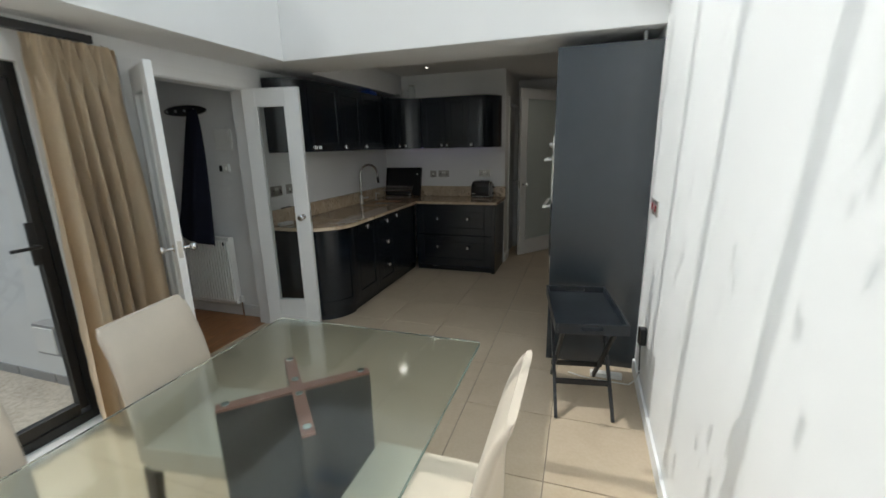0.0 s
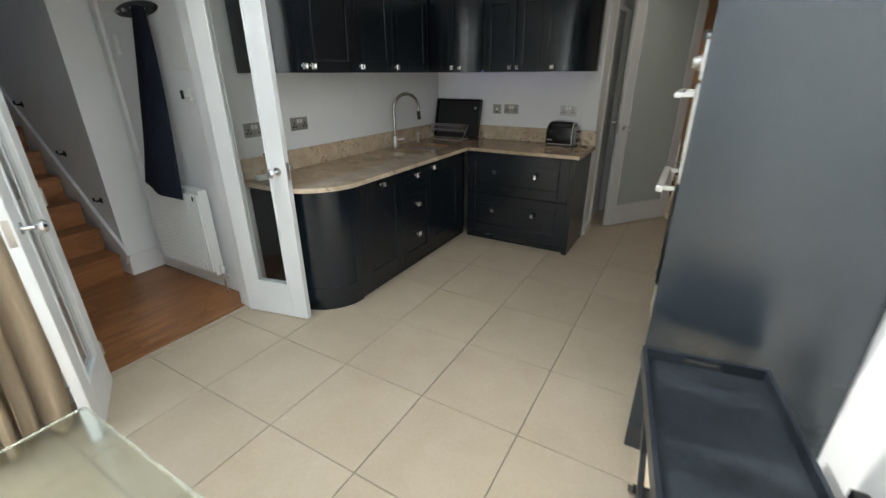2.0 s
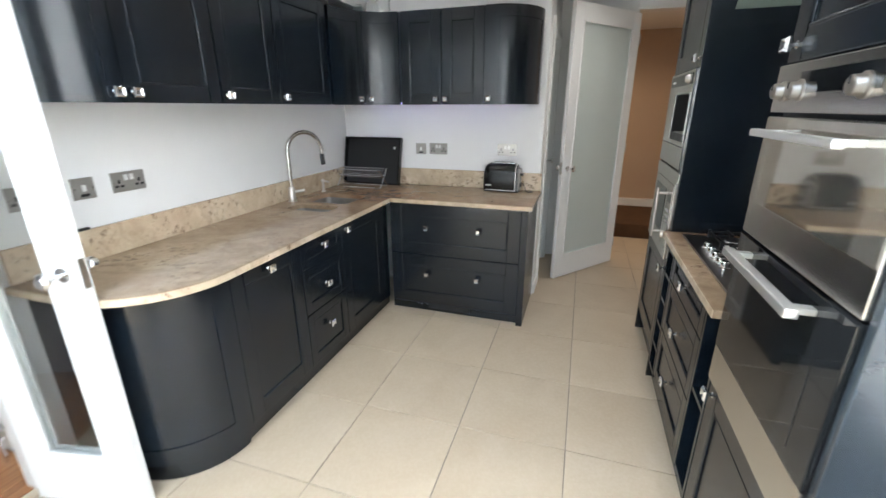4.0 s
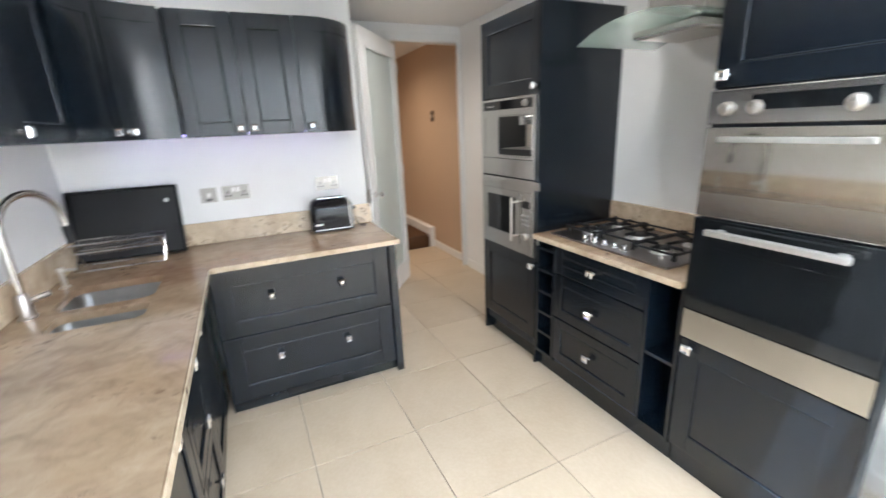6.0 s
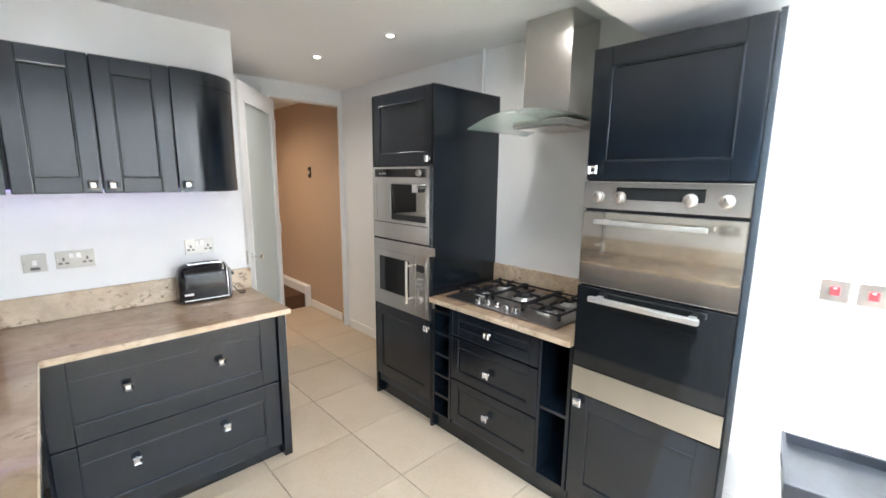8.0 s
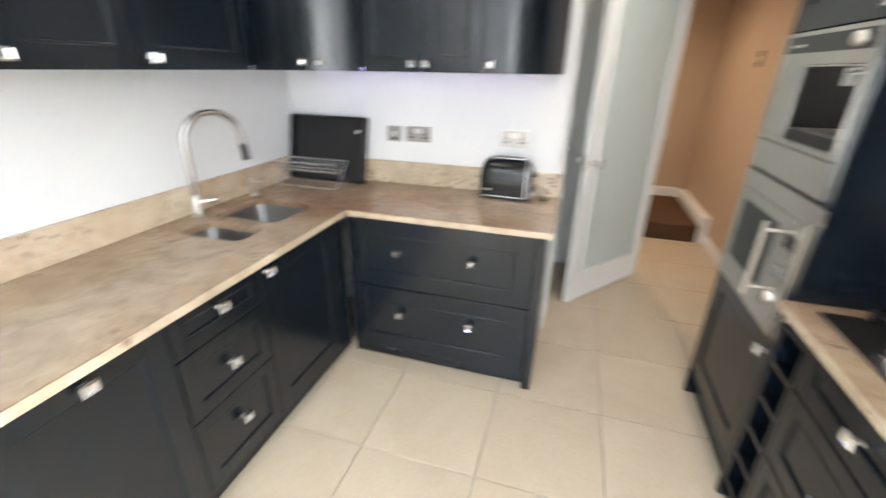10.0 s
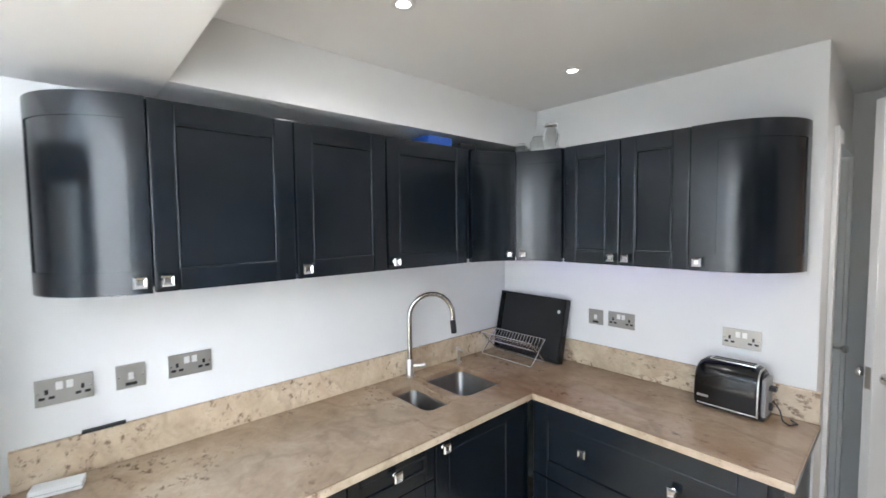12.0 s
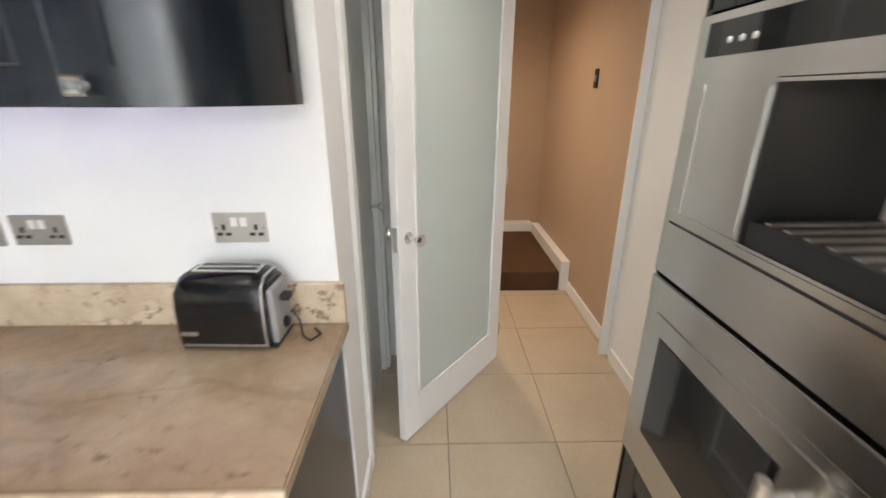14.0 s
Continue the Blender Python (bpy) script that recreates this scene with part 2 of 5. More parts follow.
def make_glow(name, colour, strength):
    m, nt, b = mat(name)
    b.inputs["Base Color"].default_value = (0.8, 0.8, 0.8, 1)
    b.inputs["Emission Color"].default_value = (*colour, 1)
    b.inputs["Emission Strength"].default_value = strength
    return m


TILE = make_tile_material()
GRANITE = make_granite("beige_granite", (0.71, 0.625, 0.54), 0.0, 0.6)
# Lit copy of the granite: lighter tint for light on upright faces; more flakes.
LITGRANITE = make_granite("lit_veined_granite", (1.28, 1.25, 1.18), 0.05, 0.0)
WOOD = make_wood("red_brown_floor_wood", (0.235, 0.085, 0.030), (0.40, 0.172, 0.064), (0.55, 0.265, 0.108), 1)
CURTAIN = make_curtain()
PAVING = make_paving()
CLEAR = make_glass("clear_glass", (0.97, 0.99, 0.98), 0.0)
TABLEGLASS = make_glass("greenish_table_glass", (0.86, 0.95, 0.91), 0.07)
EDGEGLASS = make_glass("glass_polished_edge", (0.22, 0.31, 0.27), 0.22)
EDGEGLASS.node_tree.nodes["Principled BSDF"].inputs["Transmission Weight"].default_value = 0.35
FROST = make_glass("frosted_glass", (0.88, 0.95, 0.92), 0.4)
FROST.node_tree.nodes["Principled BSDF"].inputs["Transmission Weight"].default_value = 0.45
HOODGLASS = make_glass("smoky_hood_glass", (0.44, 0.54, 0.49), 0.06)
HOODGLASS.node_tree.nodes["Principled BSDF"].inputs["Transmission Weight"].default_value = 0.6
CRYSTAL = surface("crystal_knob_face", (0.74, 0.74, 0.74), 0.10, 0.06, 30, 90, 0.0, 0.95, 0.04)
DOWNLIGHT = make_glow("downlight_lens", (1.0, 0.93, 0.82), 6.0)
LEDSTRIP = make_glow("violet_led_strip", (0.40, 0.30, 1.0), 0.85)


# ---- building helpers ----
ORIGIN = {}


def thing(name, at, label, category, group="", kind=""):
    o = new(name)
    o.location = at
    o.empty_display_size = 0.1
    ORIGIN[o.name] = Vector(at)
    return tagged(o, label, category, group, kind)


def mesh_of(name, bm, material, shift=None, smooth=False):
    if shift is not None:
        bmesh.ops.translate(bm, verts=bm.verts, vec=-shift)
    me = bpy.data.meshes.new(name)
    bm.normal_update()
    bm.to_mesh(me)
    bm.free()
    me.materials.append(material)
    if smooth:
        for p in me.polygons:
            p.use_smooth = True
        me.set_sharp_from_angle(angle=radians(40))
    return me


def part(name, bm, material, parent, label="", smooth=False):
    """One mesh object under a thing or a part; the bmesh is in world coordinates."""
    o = new(name, mesh_of(name, bm, material, ORIGIN[parent.name], smooth))
    o.parent = parent
    ORIGIN[o.name] = ORIGIN[parent.name]
    if label:
        o["label"] = label
    return o


def solo(name, bm, material, at, label="", category="", group="", kind="", smooth=False):
    """A thing that is one mesh."""
    o = new(name, mesh_of(name, bm, material, Vector(at), smooth))
    o.location = at
    ORIGIN[o.name] = Vector(at)
    return tagged(o, label, category, group, kind)


def add_box(bm, x0, x1, y0, y1, z0, z1, bevel=0.0, m=None):
    r = bmesh.ops.create_cube(bm, size=1.0)
    vs = r["verts"]
    for v in vs:
        v.co = Vector((x0 + (v.co.x + 0.5) * (x1 - x0), y0 + (v.co.y + 0.5) * (y1 - y0), z0 + (v.co.z + 0.5) * (z1 - z0)))
    if bevel:
        es = list({e for v in vs for e in v.link_edges})
        out = bmesh.ops.bevel(bm, geom=es, offset=bevel, segments=2, profile=0.7, affect="EDGES")
        vs = list({v for f in out["faces"] for v in f.verts} | {v for v in vs if v.is_valid})
    if m is not None:
        bmesh.ops.transform(bm, matrix=m, verts=vs)
    return vs


def box(x0, x1, y0, y1, z0, z1, bevel=0.0, m=None):
    bm = bmesh.new()
    add_box(bm, x0, x1, y0, y1, z0, z1, bevel, m)
    return bm


def add_tube(bm, pts, r, sides=10, caps=True):
    """A round bar along the points."""
    pts = [Vector(p) for p in pts]
    rings = []
    for k, p in enumerate(pts):
        d = (pts[min(k + 1, len(pts) - 1)] - pts[max(k - 1, 0)]).normalized()
        a = d.orthogonal().normalized() if k == 0 else (rings[-1][1] - d * d.dot(rings[-1][1])).normalized()
        b = d.cross(a)
        rings.append(([bm.verts.new(p + r * (math.cos(t) * a + math.sin(t) * b)) for t in np.linspace(0, 2 * math.pi, sides, endpoint=False)], a))
    for (u, _), (w, _) in zip(rings, rings[1:]):
        for k in range(sides):
            bm.faces.new((u[k], u[(k + 1) % sides], w[(k + 1) % sides], w[k]))
    if caps:
        bm.faces.new(rings[0][0][::-1])
        bm.faces.new(rings[-1][0])


def tube(pts, r, sides=10):
    bm = bmesh.new()
    add_tube(bm, pts, r, sides)
    return bm


def add_lathe(bm, profile, m, sides=20):
    """A turned shape: profile of (radius, height) about local z."""
    rings = []
    for r, h in profile:
        rings.append([bm.verts.new(m @ Vector((r * math.cos(t), r * math.sin(t), h))) for t in np.linspace(0, 2 * math.pi, sides, endpoint=False)])
    for u, w in zip(rings, rings[1:]):
        for k in range(sides):
            bm.faces.new((u[k], u[(k + 1) % sides], w[(k + 1) % sides], w[k]))
    bm.faces.new(rings[0][::-1])
    bm.faces.new(rings[-1])


def lathe(profile, m, sides=20):
    bm = bmesh.new()
    add_lathe(bm, profile, m, sides)
    return bm


def prism(outline, z0, z1, holes=(), m=None):
    """A flat plate with the given outline (and holes), from z0 to z1."""
    bm = bmesh.new()
    edges = []
    for loop in (outline, *holes):
        vs = [bm.verts.new((x, y, z0)) for x, y in loop]
        edges += [bm.edges.new((vs[k], vs[(k + 1) % len(vs)])) for k in range(len(vs))]
    bmesh.ops.triangle_fill(bm, use_beauty=True, use_dissolve=False, edges=edges)
    faces = list(bm.faces)
    ext = bmesh.ops.extrude_face_region(bm, geom=faces)
    up = [g for g in ext["geom"] if isinstance(g, bmesh.types.BMVert)]
    bmesh.ops.translate(bm, verts=up, vec=(0, 0, z1 - z0))
    bmesh.ops.recalc_face_normals(bm, faces=bm.faces)
    if m is not None:
        bmesh.ops.transform(bm, matrix=m, verts=bm.verts)
    return bm


def arc(cx, cy, r, a0, a1, n=12):
    return [(cx + r * math.cos(radians(a)), cy + r * math.sin(radians(a))) for a in np.linspace(a0, a1, n)]


def round_rect(x0, x1, y0, y1, r, n=5):
    return (arc(x1 - r, y1 - r, r, 0, 90, n) + arc(x0 + r, y1 - r, r, 90, 180, n) + arc(x0 + r, y0 + r, r, 180, 270, n) + arc(x1 - r, y0 + r, r, 270, 360, n))


def ribbon(path, thick, z0, z1, m=None):
    """A curved upright panel: the path is its outer face, the panel lies to the path's right-hand side."""
    bm = bmesh.new()
    n = len(path)
    inner = []
    for k in range(n):
        a, b = Vector(path[max(k - 1, 0)]), Vector(path[min(k + 1, n - 1)])
        d = (b - a).normalized()
        inner.append(Vector(path[k]) + thick * Vector((d.y, -d.x)))
    rows = [[bm.verts.new((*p, z)) for p in loop] for loop, z in ((path, z0), (path, z1), ([tuple(q) for q in inner], z1), ([tuple(q) for q in inner], z0))]
    for r in range(4):
        u, w = rows[r], rows[(r + 1) % 4]
        for k in range(n - 1):
            bm.faces.new((u[k], u[k + 1], w[k + 1], w[k]))
    bm.faces.new([rows[r][0] for r in range(4)])
    bm.faces.new([rows[r][-1] for r in (3, 2, 1, 0)])
    bmesh.ops.recalc_face_normals(bm, faces=bm.faces)
    if m is not None:
        bmesh.ops.transform(bm, matrix=m, verts=bm.verts)
    return bm


def framed(name, x0, x1, z0, z1, m, parent, stile=0.075, t=0.02, deep=0.007):
    """A framed front in its unit's own axes (x along the front, y into the unit, z up): panel, two stiles, two rails."""
    front = part(name, box(x0 + 0.004, x1 - 0.004, deep, t, z0 + 0.004, z1 - 0.004, 0, m), NAVY, parent)
    for a, b in ((x0, x0 + stile), (x1 - stile, x1)):
        part("stile", box(a, b, 0, t - 0.001, z0, z1, 0.0055, m), NAVY, front)
    for a, b in ((z0, z0 + stile), (z1 - stile, z1)):
        part("rail", box(x0 + stile + 0.0003, x1 - stile - 0.0003, 0.0004, t - 0.001, a, b, 0.0035, m), NAVY, front)
    bm = bmesh.new()
    xa, xb, za, zb, yb, r = x0 + stile + 0.002, x1 - stile - 0.002, z0 + stile + 0.002, z1 - stile - 0.002, 0.0045, 0.0052
    for p, q in (((xa, yb, za), (xa, yb, zb)), ((xb, yb, za), (xb, yb, zb)), ((xa, yb, za), (xb, yb, za)), ((xa, yb, zb), (xb, yb, zb))):
        add_tube(bm, [m @ Vector(p), m @ Vector(q)], r, 10)
    part("bead", bm, NAVY, front, "", True)
    return front


def knob(parent, x, z, m, y=0.0):
    """A faceted crystal knob with a dished face on a short chrome stem."""
    bm = bmesh.new()
    add_lathe(bm, [(0.010, 0.0), (0.006, 0.004), (0.006, 0.016)], m @ Matrix.Translation((x, y, z)) @ pose(0, 0, 0, 90, 0, 0), 10)
    part("knob", bm, CHROME, parent, "chrome stem of a crystal knob")
    bm = bmesh.new()
    add_lathe(bm, [(0.011, 0.012), (0.0240, 0.017), (0.0260, 0.024), (0.0200, 0.031), (0.0110, 0.026)], m @ Matrix.Translation((x, y, z)) @ pose(0, 0, 0, 90, 0, 0) @ pose(0, 0, 0, 0, 0, 45), 4)
    part("knob_face", bm, CRYSTAL, parent, "faceted crystal knob face")


def unit_frame(x, y, turn):
    """The own axes of a unit whose front's lower left corner is at (x, y)."""
    return pose(x, y, 0, 0, 0, turn)

# ---- the setting ----
WX, EX, NY, SY = -2.50, 0.49, 5.32, -1.60      # inner faces of the west, east, north and south walls
CEILING, SOFFIT, ROOF = 2.41, 2.165, 2.78


def structure(name, boxes, material, label, category="wall", bevel=0.0):
    bm = bmesh.new()
    for b in boxes:
        add_box(bm, *b, bevel)
    return solo(name, bm, material, (0, 0, 0), label, category, kind="structure")


floor = structure("floor", [(-2.60, 0.62, -1.72, 7.30, -0.15, -0.006), (-1.3, 0.62, 7.30, 8.6, -0.15, -0.006)], GROUT, "cream square porcelain floor tiles with thin grey joints", "floor")
hall_floor = structure("floor_hall", [(-3.95, -2.60, 1.70, 2.95, -0.15, -0.014)], BLACK, "red-brown wooden plank floor of the stair hall", "floor")

structure("wall_west", [
    (-2.62, WX, -1.72, -0.62, 0, 2.9), (-2.62, WX, -0.62, 1.36, 1.96, 2.9), (-2.62, WX, 1.36, 1.895, 0, 2.9),
    (-2.62, WX, 1.895, 2.805, 2.0, 2.9), (-2.62, WX, 2.805, 5.44, 0, 2.41)], WALL, "white painted plaster wall with two door openings")
structure("wall_north", [(WX, -0.86, NY, 5.44, 0, 2.41)], WALL, "white painted kitchen wall above a granite upstand")
structure("wall_north_return", [(-0.96, -0.862, 5.44, 5.62, 0, 2.41), (-0.96, -0.862, 5.62, 6.28, 2.05, 2.41), (-0.96, -0.862, 6.28, 6.40, 0, 2.41)], WALL, "white painted return wall with a side door")
structure("wall_east", [(EX, 0.62, -1.72, 6.40, 0, 2.9)], WALL, "white painted plaster wall in hard sunlight")
structure("wall_south", [(-2.5, EX, -1.72, SY, 0, 2.9)], WALL, "plain white painted end wall")
structure("wall_corridor_opening", [(-1.3, -0.24, 6.40, 6.50, 0, 2.41), (-0.24, 0.62, 6.40, 6.50, 2.28, 2.41)], WALL, "white painted cross wall with a doorway")
for nm, b in (("wall_corridor_east", (0.52, 0.64, 6.50, 8.6, 0, 2.41)), ("wall_corridor_end", (-1.3, 0.52, 8.48, 8.6, 0, 2.41)), ("wall_corridor_west", (-1.42, -1.3, 6.40, 8.6, 0, 2.41))):
    structure(nm, [b], TAN, "tan painted plaster wall of the corridor")
structure("ceiling_kitchen", [(WX, 0.62, 3.33, 6.45, CEILING, 2.55)], CEIL, "flat white kitchen ceiling with recessed downlights", "ceiling")
structure("ceiling_corridor", [(-1.42, 0.64, 6.45, 8.6, CEILING, 2.55)], CEIL, "plain white corridor ceiling", "ceiling")
structure("ceiling_beam", [(WX, EX, 2.80, 3.33, SOFFIT, 2.9)], CEIL, "white boxed beam between the kitchen and dining ceilings", "ceiling", 0.004)
structure("ceiling_soffit", [(WX, -2.09, SY, 2.798, SOFFIT, 2.785)], CEIL, "white lowered soffit along the rooflight well", "ceiling", 0.004)
structure("cabinet_bulkhead", [(WX + 0.002, -2.235, 3.332, NY - 0.002, SOFFIT + 0.003, CEILING - 0.002)], CEIL, "white boxed bulkhead above the wall cabinets", "ceiling")

# skirting boards
structure("baseboard", [
    (EX - 0.016, EX - 0.001, SY, 2.82, 0.0, 0.085), (WX + 0.001, WX + 0.015, 1.37, 1.83, 0, 0.085),
    (EX - 0.016, EX - 0.001, 5.05, 6.32, 0, 0.085), (-0.861, -0.846, 5.34, 5.55, 0, 0.085),
    (0.504, 0.519, 6.56, 7.29, 0, 0.085)], GLOSSWHITE, "white painted skirting board", "baseboard", 0.003)

# rooflight over the dining end
rooflight = thing("rooflight", (-0.8, 0.6, ROOF), "long glazed rooflight with white bars, dirt on the glass", "rooflight", kind="structure")
BARS = [-1.07, -0.475, 0.125, 0.725, 1.32, 1.92, 2.52]
for yb in BARS:
    part("glazing_bar", box(-2.09, EX, yb - 0.032, yb + 0.032, ROOF, ROOF + 0.05, 0.004), GLOSSWHITE, rooflight)
edges_y = [SY] + BARS + [2.80]
for ya, yb in zip(edges_y, edges_y[1:]):
    o = part("pane", box(-2.09, EX, ya + 0.02, yb - 0.02, ROOF + 0.052, ROOF + 0.06), CLEAR, rooflight)
    o.visible_shadow = False
rng = random.Random(4)
bm = bmesh.new()
for k in range(380):
    cx, cy = rng.uniform(-2.6, -0.2), rng.uniform(-0.6, 2.75)
    r = 0.009 + 0.020 * rng.random() ** 1.7
    n = 8
    ring = []
    for j in range(n):
        a = 2 * math.pi * j / n
        rr = r * rng.uniform(0.65, 1.25)
        ring.append(bm.verts.new((max(-2.08, cx + 1.5 * rr * math.cos(a)), cy + rr * 0.75 * math.sin(a), ROOF + 0.0625)))
    bm.faces.new(ring)
ext = bmesh.ops.extrude_face_region(bm, geom=list(bm.faces))
bmesh.ops.translate(bm, verts=[g for g in ext["geom"] if isinstance(g, bmesh.types.BMVert)], vec=(0, 0, 0.003))
part("dirt_spots", bm, GREYPL, rooflight, "dried dirt spots on the roof glass")["kind"] = "stuff"

# ---- outdoors ----
solo("ground", box(-400, 400, -400, 400, -0.30, -0.16), PAVING, (0, 0, 0), "weathered tan paved ground", "ground", kind="structure")
structure("patio", [(-6.5, -2.64, -4.0, 1.66, -0.158, -0.09)], PAVING, "dusty pale paving slabs with dry leaves", "patio")
structure("wall_outside", [(-6.0, -2.62, 1.665, 1.78, -0.15, 2.6)], RENDERWALL, "white rendered outside wall beside the patio")
bm = bmesh.new()
for k in range(9):
    add_box(bm, -6.4 + 0.42 * k, -6.0 + 0.42 * k, 1.655, 1.664, -0.09, -0.02)
solo("plinth_outside", bm, GREYPL, (0, 0, 0), "grey plinth strip at the foot of the rendered wall", "trim", kind="structure")
box_out = thing("wall_box", (-3.3, 1.66, 0.2), "small grey plastic box on the rendered outside wall", "utility box")
part("body", box(-3.42, -3.18, 1.575, 1.665, 0.20, 0.42, 0.01), GREYPL, box_out)
part("cover", box(-3.40, -3.20, 1.565, 1.575, 0.22, 0.40, 0.004), PLASTICW, box_out)

# ---- patio door ----
patio = thing("door_1", (-2.56, 0.37, 0), "black aluminium framed glazed patio door, closed", "patio door", kind="structure")
part("threshold", box(-2.62, -2.44, -0.62, 1.36, 0.0, 0.045, 0.006), GLOSSWHITE, patio, "white sill board")
for name, b in (("frame_side", (1.322, 1.358, 0.047, 1.955)), ("frame_side", (-0.618, -0.55, 0.047, 1.955)), ("frame_middle", (0.33, 0.41, 0.047, 1.955)),
                ("frame_top", (-0.55, 1.322, 1.885, 1.955)), ("frame_bottom", (-0.55, 1.322, 0.047, 0.10))):
    part(name, box(-2.59, -2.52, *b, 0.004), FRAMEBLACK, patio)
for ya, yb in ((-0.548, 0.328), (0.412, 1.32)):
    for nm, b in (("sash_side", (ya, ya + 0.06, 0.13, 1.88)), ("sash_side", (yb - 0.045, yb, 0.13, 1.88)), ("sash_rail", (ya + 0.06, yb - 0.045, 0.105, 0.165)), ("sash_rail", (ya + 0.06, yb - 0.045, 1.82, 1.88))):
        part(nm, box(-2.575, -2.525, *b, 0.004), FRAMEBLACK, patio)
    part("pane", box(-2.556, -2.546, ya + 0.06, yb - 0.045, 0.165, 1.82), CLEAR, patio).visible_shadow = False
bm = box(-2.525, -2.513, 1.235, 1.27, 0.98, 1.20, 0.004)
add_tube(bm, [(-2.513, 1.252, 1.08), (-2.465, 1.252, 1.08), (-2.46, 1.24, 1.08), (-2.46, 1.13, 1.08)], 0.009, 10)
part("handle", bm, BLACK, patio, "black lever handle", True)

# ---- stair hall ----
for nm, b in (("wall_hall_coats", (-3.80, -2.62, 2.91, 3.03, 0, 2.6)), ("wall_hall_pier", (-4.0, -3.80, 2.65, 3.03, 0, 2.6)), ("wall_stair_north", (-7.2, -4.0, 2.65, 2.77, 0, 5.0)),
              ("wall_stair_south", (-7.2, -2.62, 1.78, 1.88, 0, 5.0)), ("wall_stair_end", (-7.3, -7.2, 1.78, 2.77, 0, 5.0))):
    structure(nm, [b], WALL, "white painted plaster wall of the stair hall")
structure("ceiling_hall", [(-4.0, -2.62, 1.88, 2.91, 2.6, 2.7), (-7.3, -4.0, 1.78, 2.77, 5.0, 5.1)], CEIL, "white stair hall ceiling", "ceiling")
structure("trim_hall", [(-3.80, -2.66, 2.893, 2.909, 0, 0.11), (-3.799, -3.785, 2.652, 2.893, 0, 0.17), (-3.784, -3.72, 2.885, 2.909, 0.11, 2.4)], GLOSSWHITE, "white skirting and corner trim in the stair hall", "baseboard", 0.003)
# the sloping string beside the stair
bm = bmesh.new()
a = math.atan2(0.185, 0.208)
add_box(bm, 0.0, 4.2, -0.012, 0.012, 0.0, 0.13, 0.003, pose(-3.80, 2.634, 0.10, 0, 0, 180) @ pose(0, 0, 0, 0, -math.degrees(a), 0))
solo("trim_string", bm, GLOSSWHITE, (0, 0, 0), "white sloping stair string", "trim", kind="structure")
stairs = thing("staircase", (-3.85, 2.25, 0), "closed staircase with red-brown wooden treads and risers", "staircase", kind="structure")
for k in range(12):
    xs, zt = -3.86 - 0.208 * k, 0.185 * (k + 1)
    part("riser", box(xs - 0.02, xs, 1.885, 2.62, zt - 0.185, zt - 0.03), WOOD, stairs)
    part("tread", box(xs - 0.228, xs + 0.02, 1.885, 2.62, zt - 0.03, zt, 0.007), WOOD, stairs)

for xf, zf in ((-4.79, 1.28), (-4.30, 0.93), (-3.93, 0.605)):
    fit_on = thing("handrail_bracket", (xf, 2.65, zf), "small dark metal handrail bracket on the stair wall", "bracket", "stair wall brackets")
    part("rose", lathe([(0.024, 0), (0.024, 0.004), (0.010, 0.007), (0.008, 0.030)], pose(xf, 2.649, zf, 90, 0, 0), 14), BLACK, fit_on, "", True)
    part("arm", tube([(xf, 2.622, zf), (xf, 2.605, zf + 0.006), (xf, 2.602, zf + 0.032)], 0.007, 8), BLACK, fit_on, "", True)

# ---- openings' linings and doors ----
structure("trim_stair_doorway", [
    (-2.625, -2.495, 1.895, 1.91, 0, 1.985), (-2.625, -2.495, 2.79, 2.805, 0, 1.985), (-2.625, -2.495, 1.895, 2.805, 1.985, 2.0),
    (-2.498, -2.480, 1.83, 1.90, 0, 2.065), (-2.498, -2.480, 2.80, 2.865, 0, 2.065), (-2.498, -2.480, 1.90, 2.80, 1.993, 2.065),
    (-2.638, -2.622, 1.885, 1.90, 0, 2.0), (-2.638, -2.622, 2.80, 2.87, 0, 2.06)], GLOSSWHITE, "white painted door lining and architrave", "door frame", 0.003)
structure("threshold_hall", [(-2.63, -2.585, 1.91, 2.79, -0.012, 0.004)], WOOD, "wooden threshold strip between tiles and planks", "threshold", 0.002)


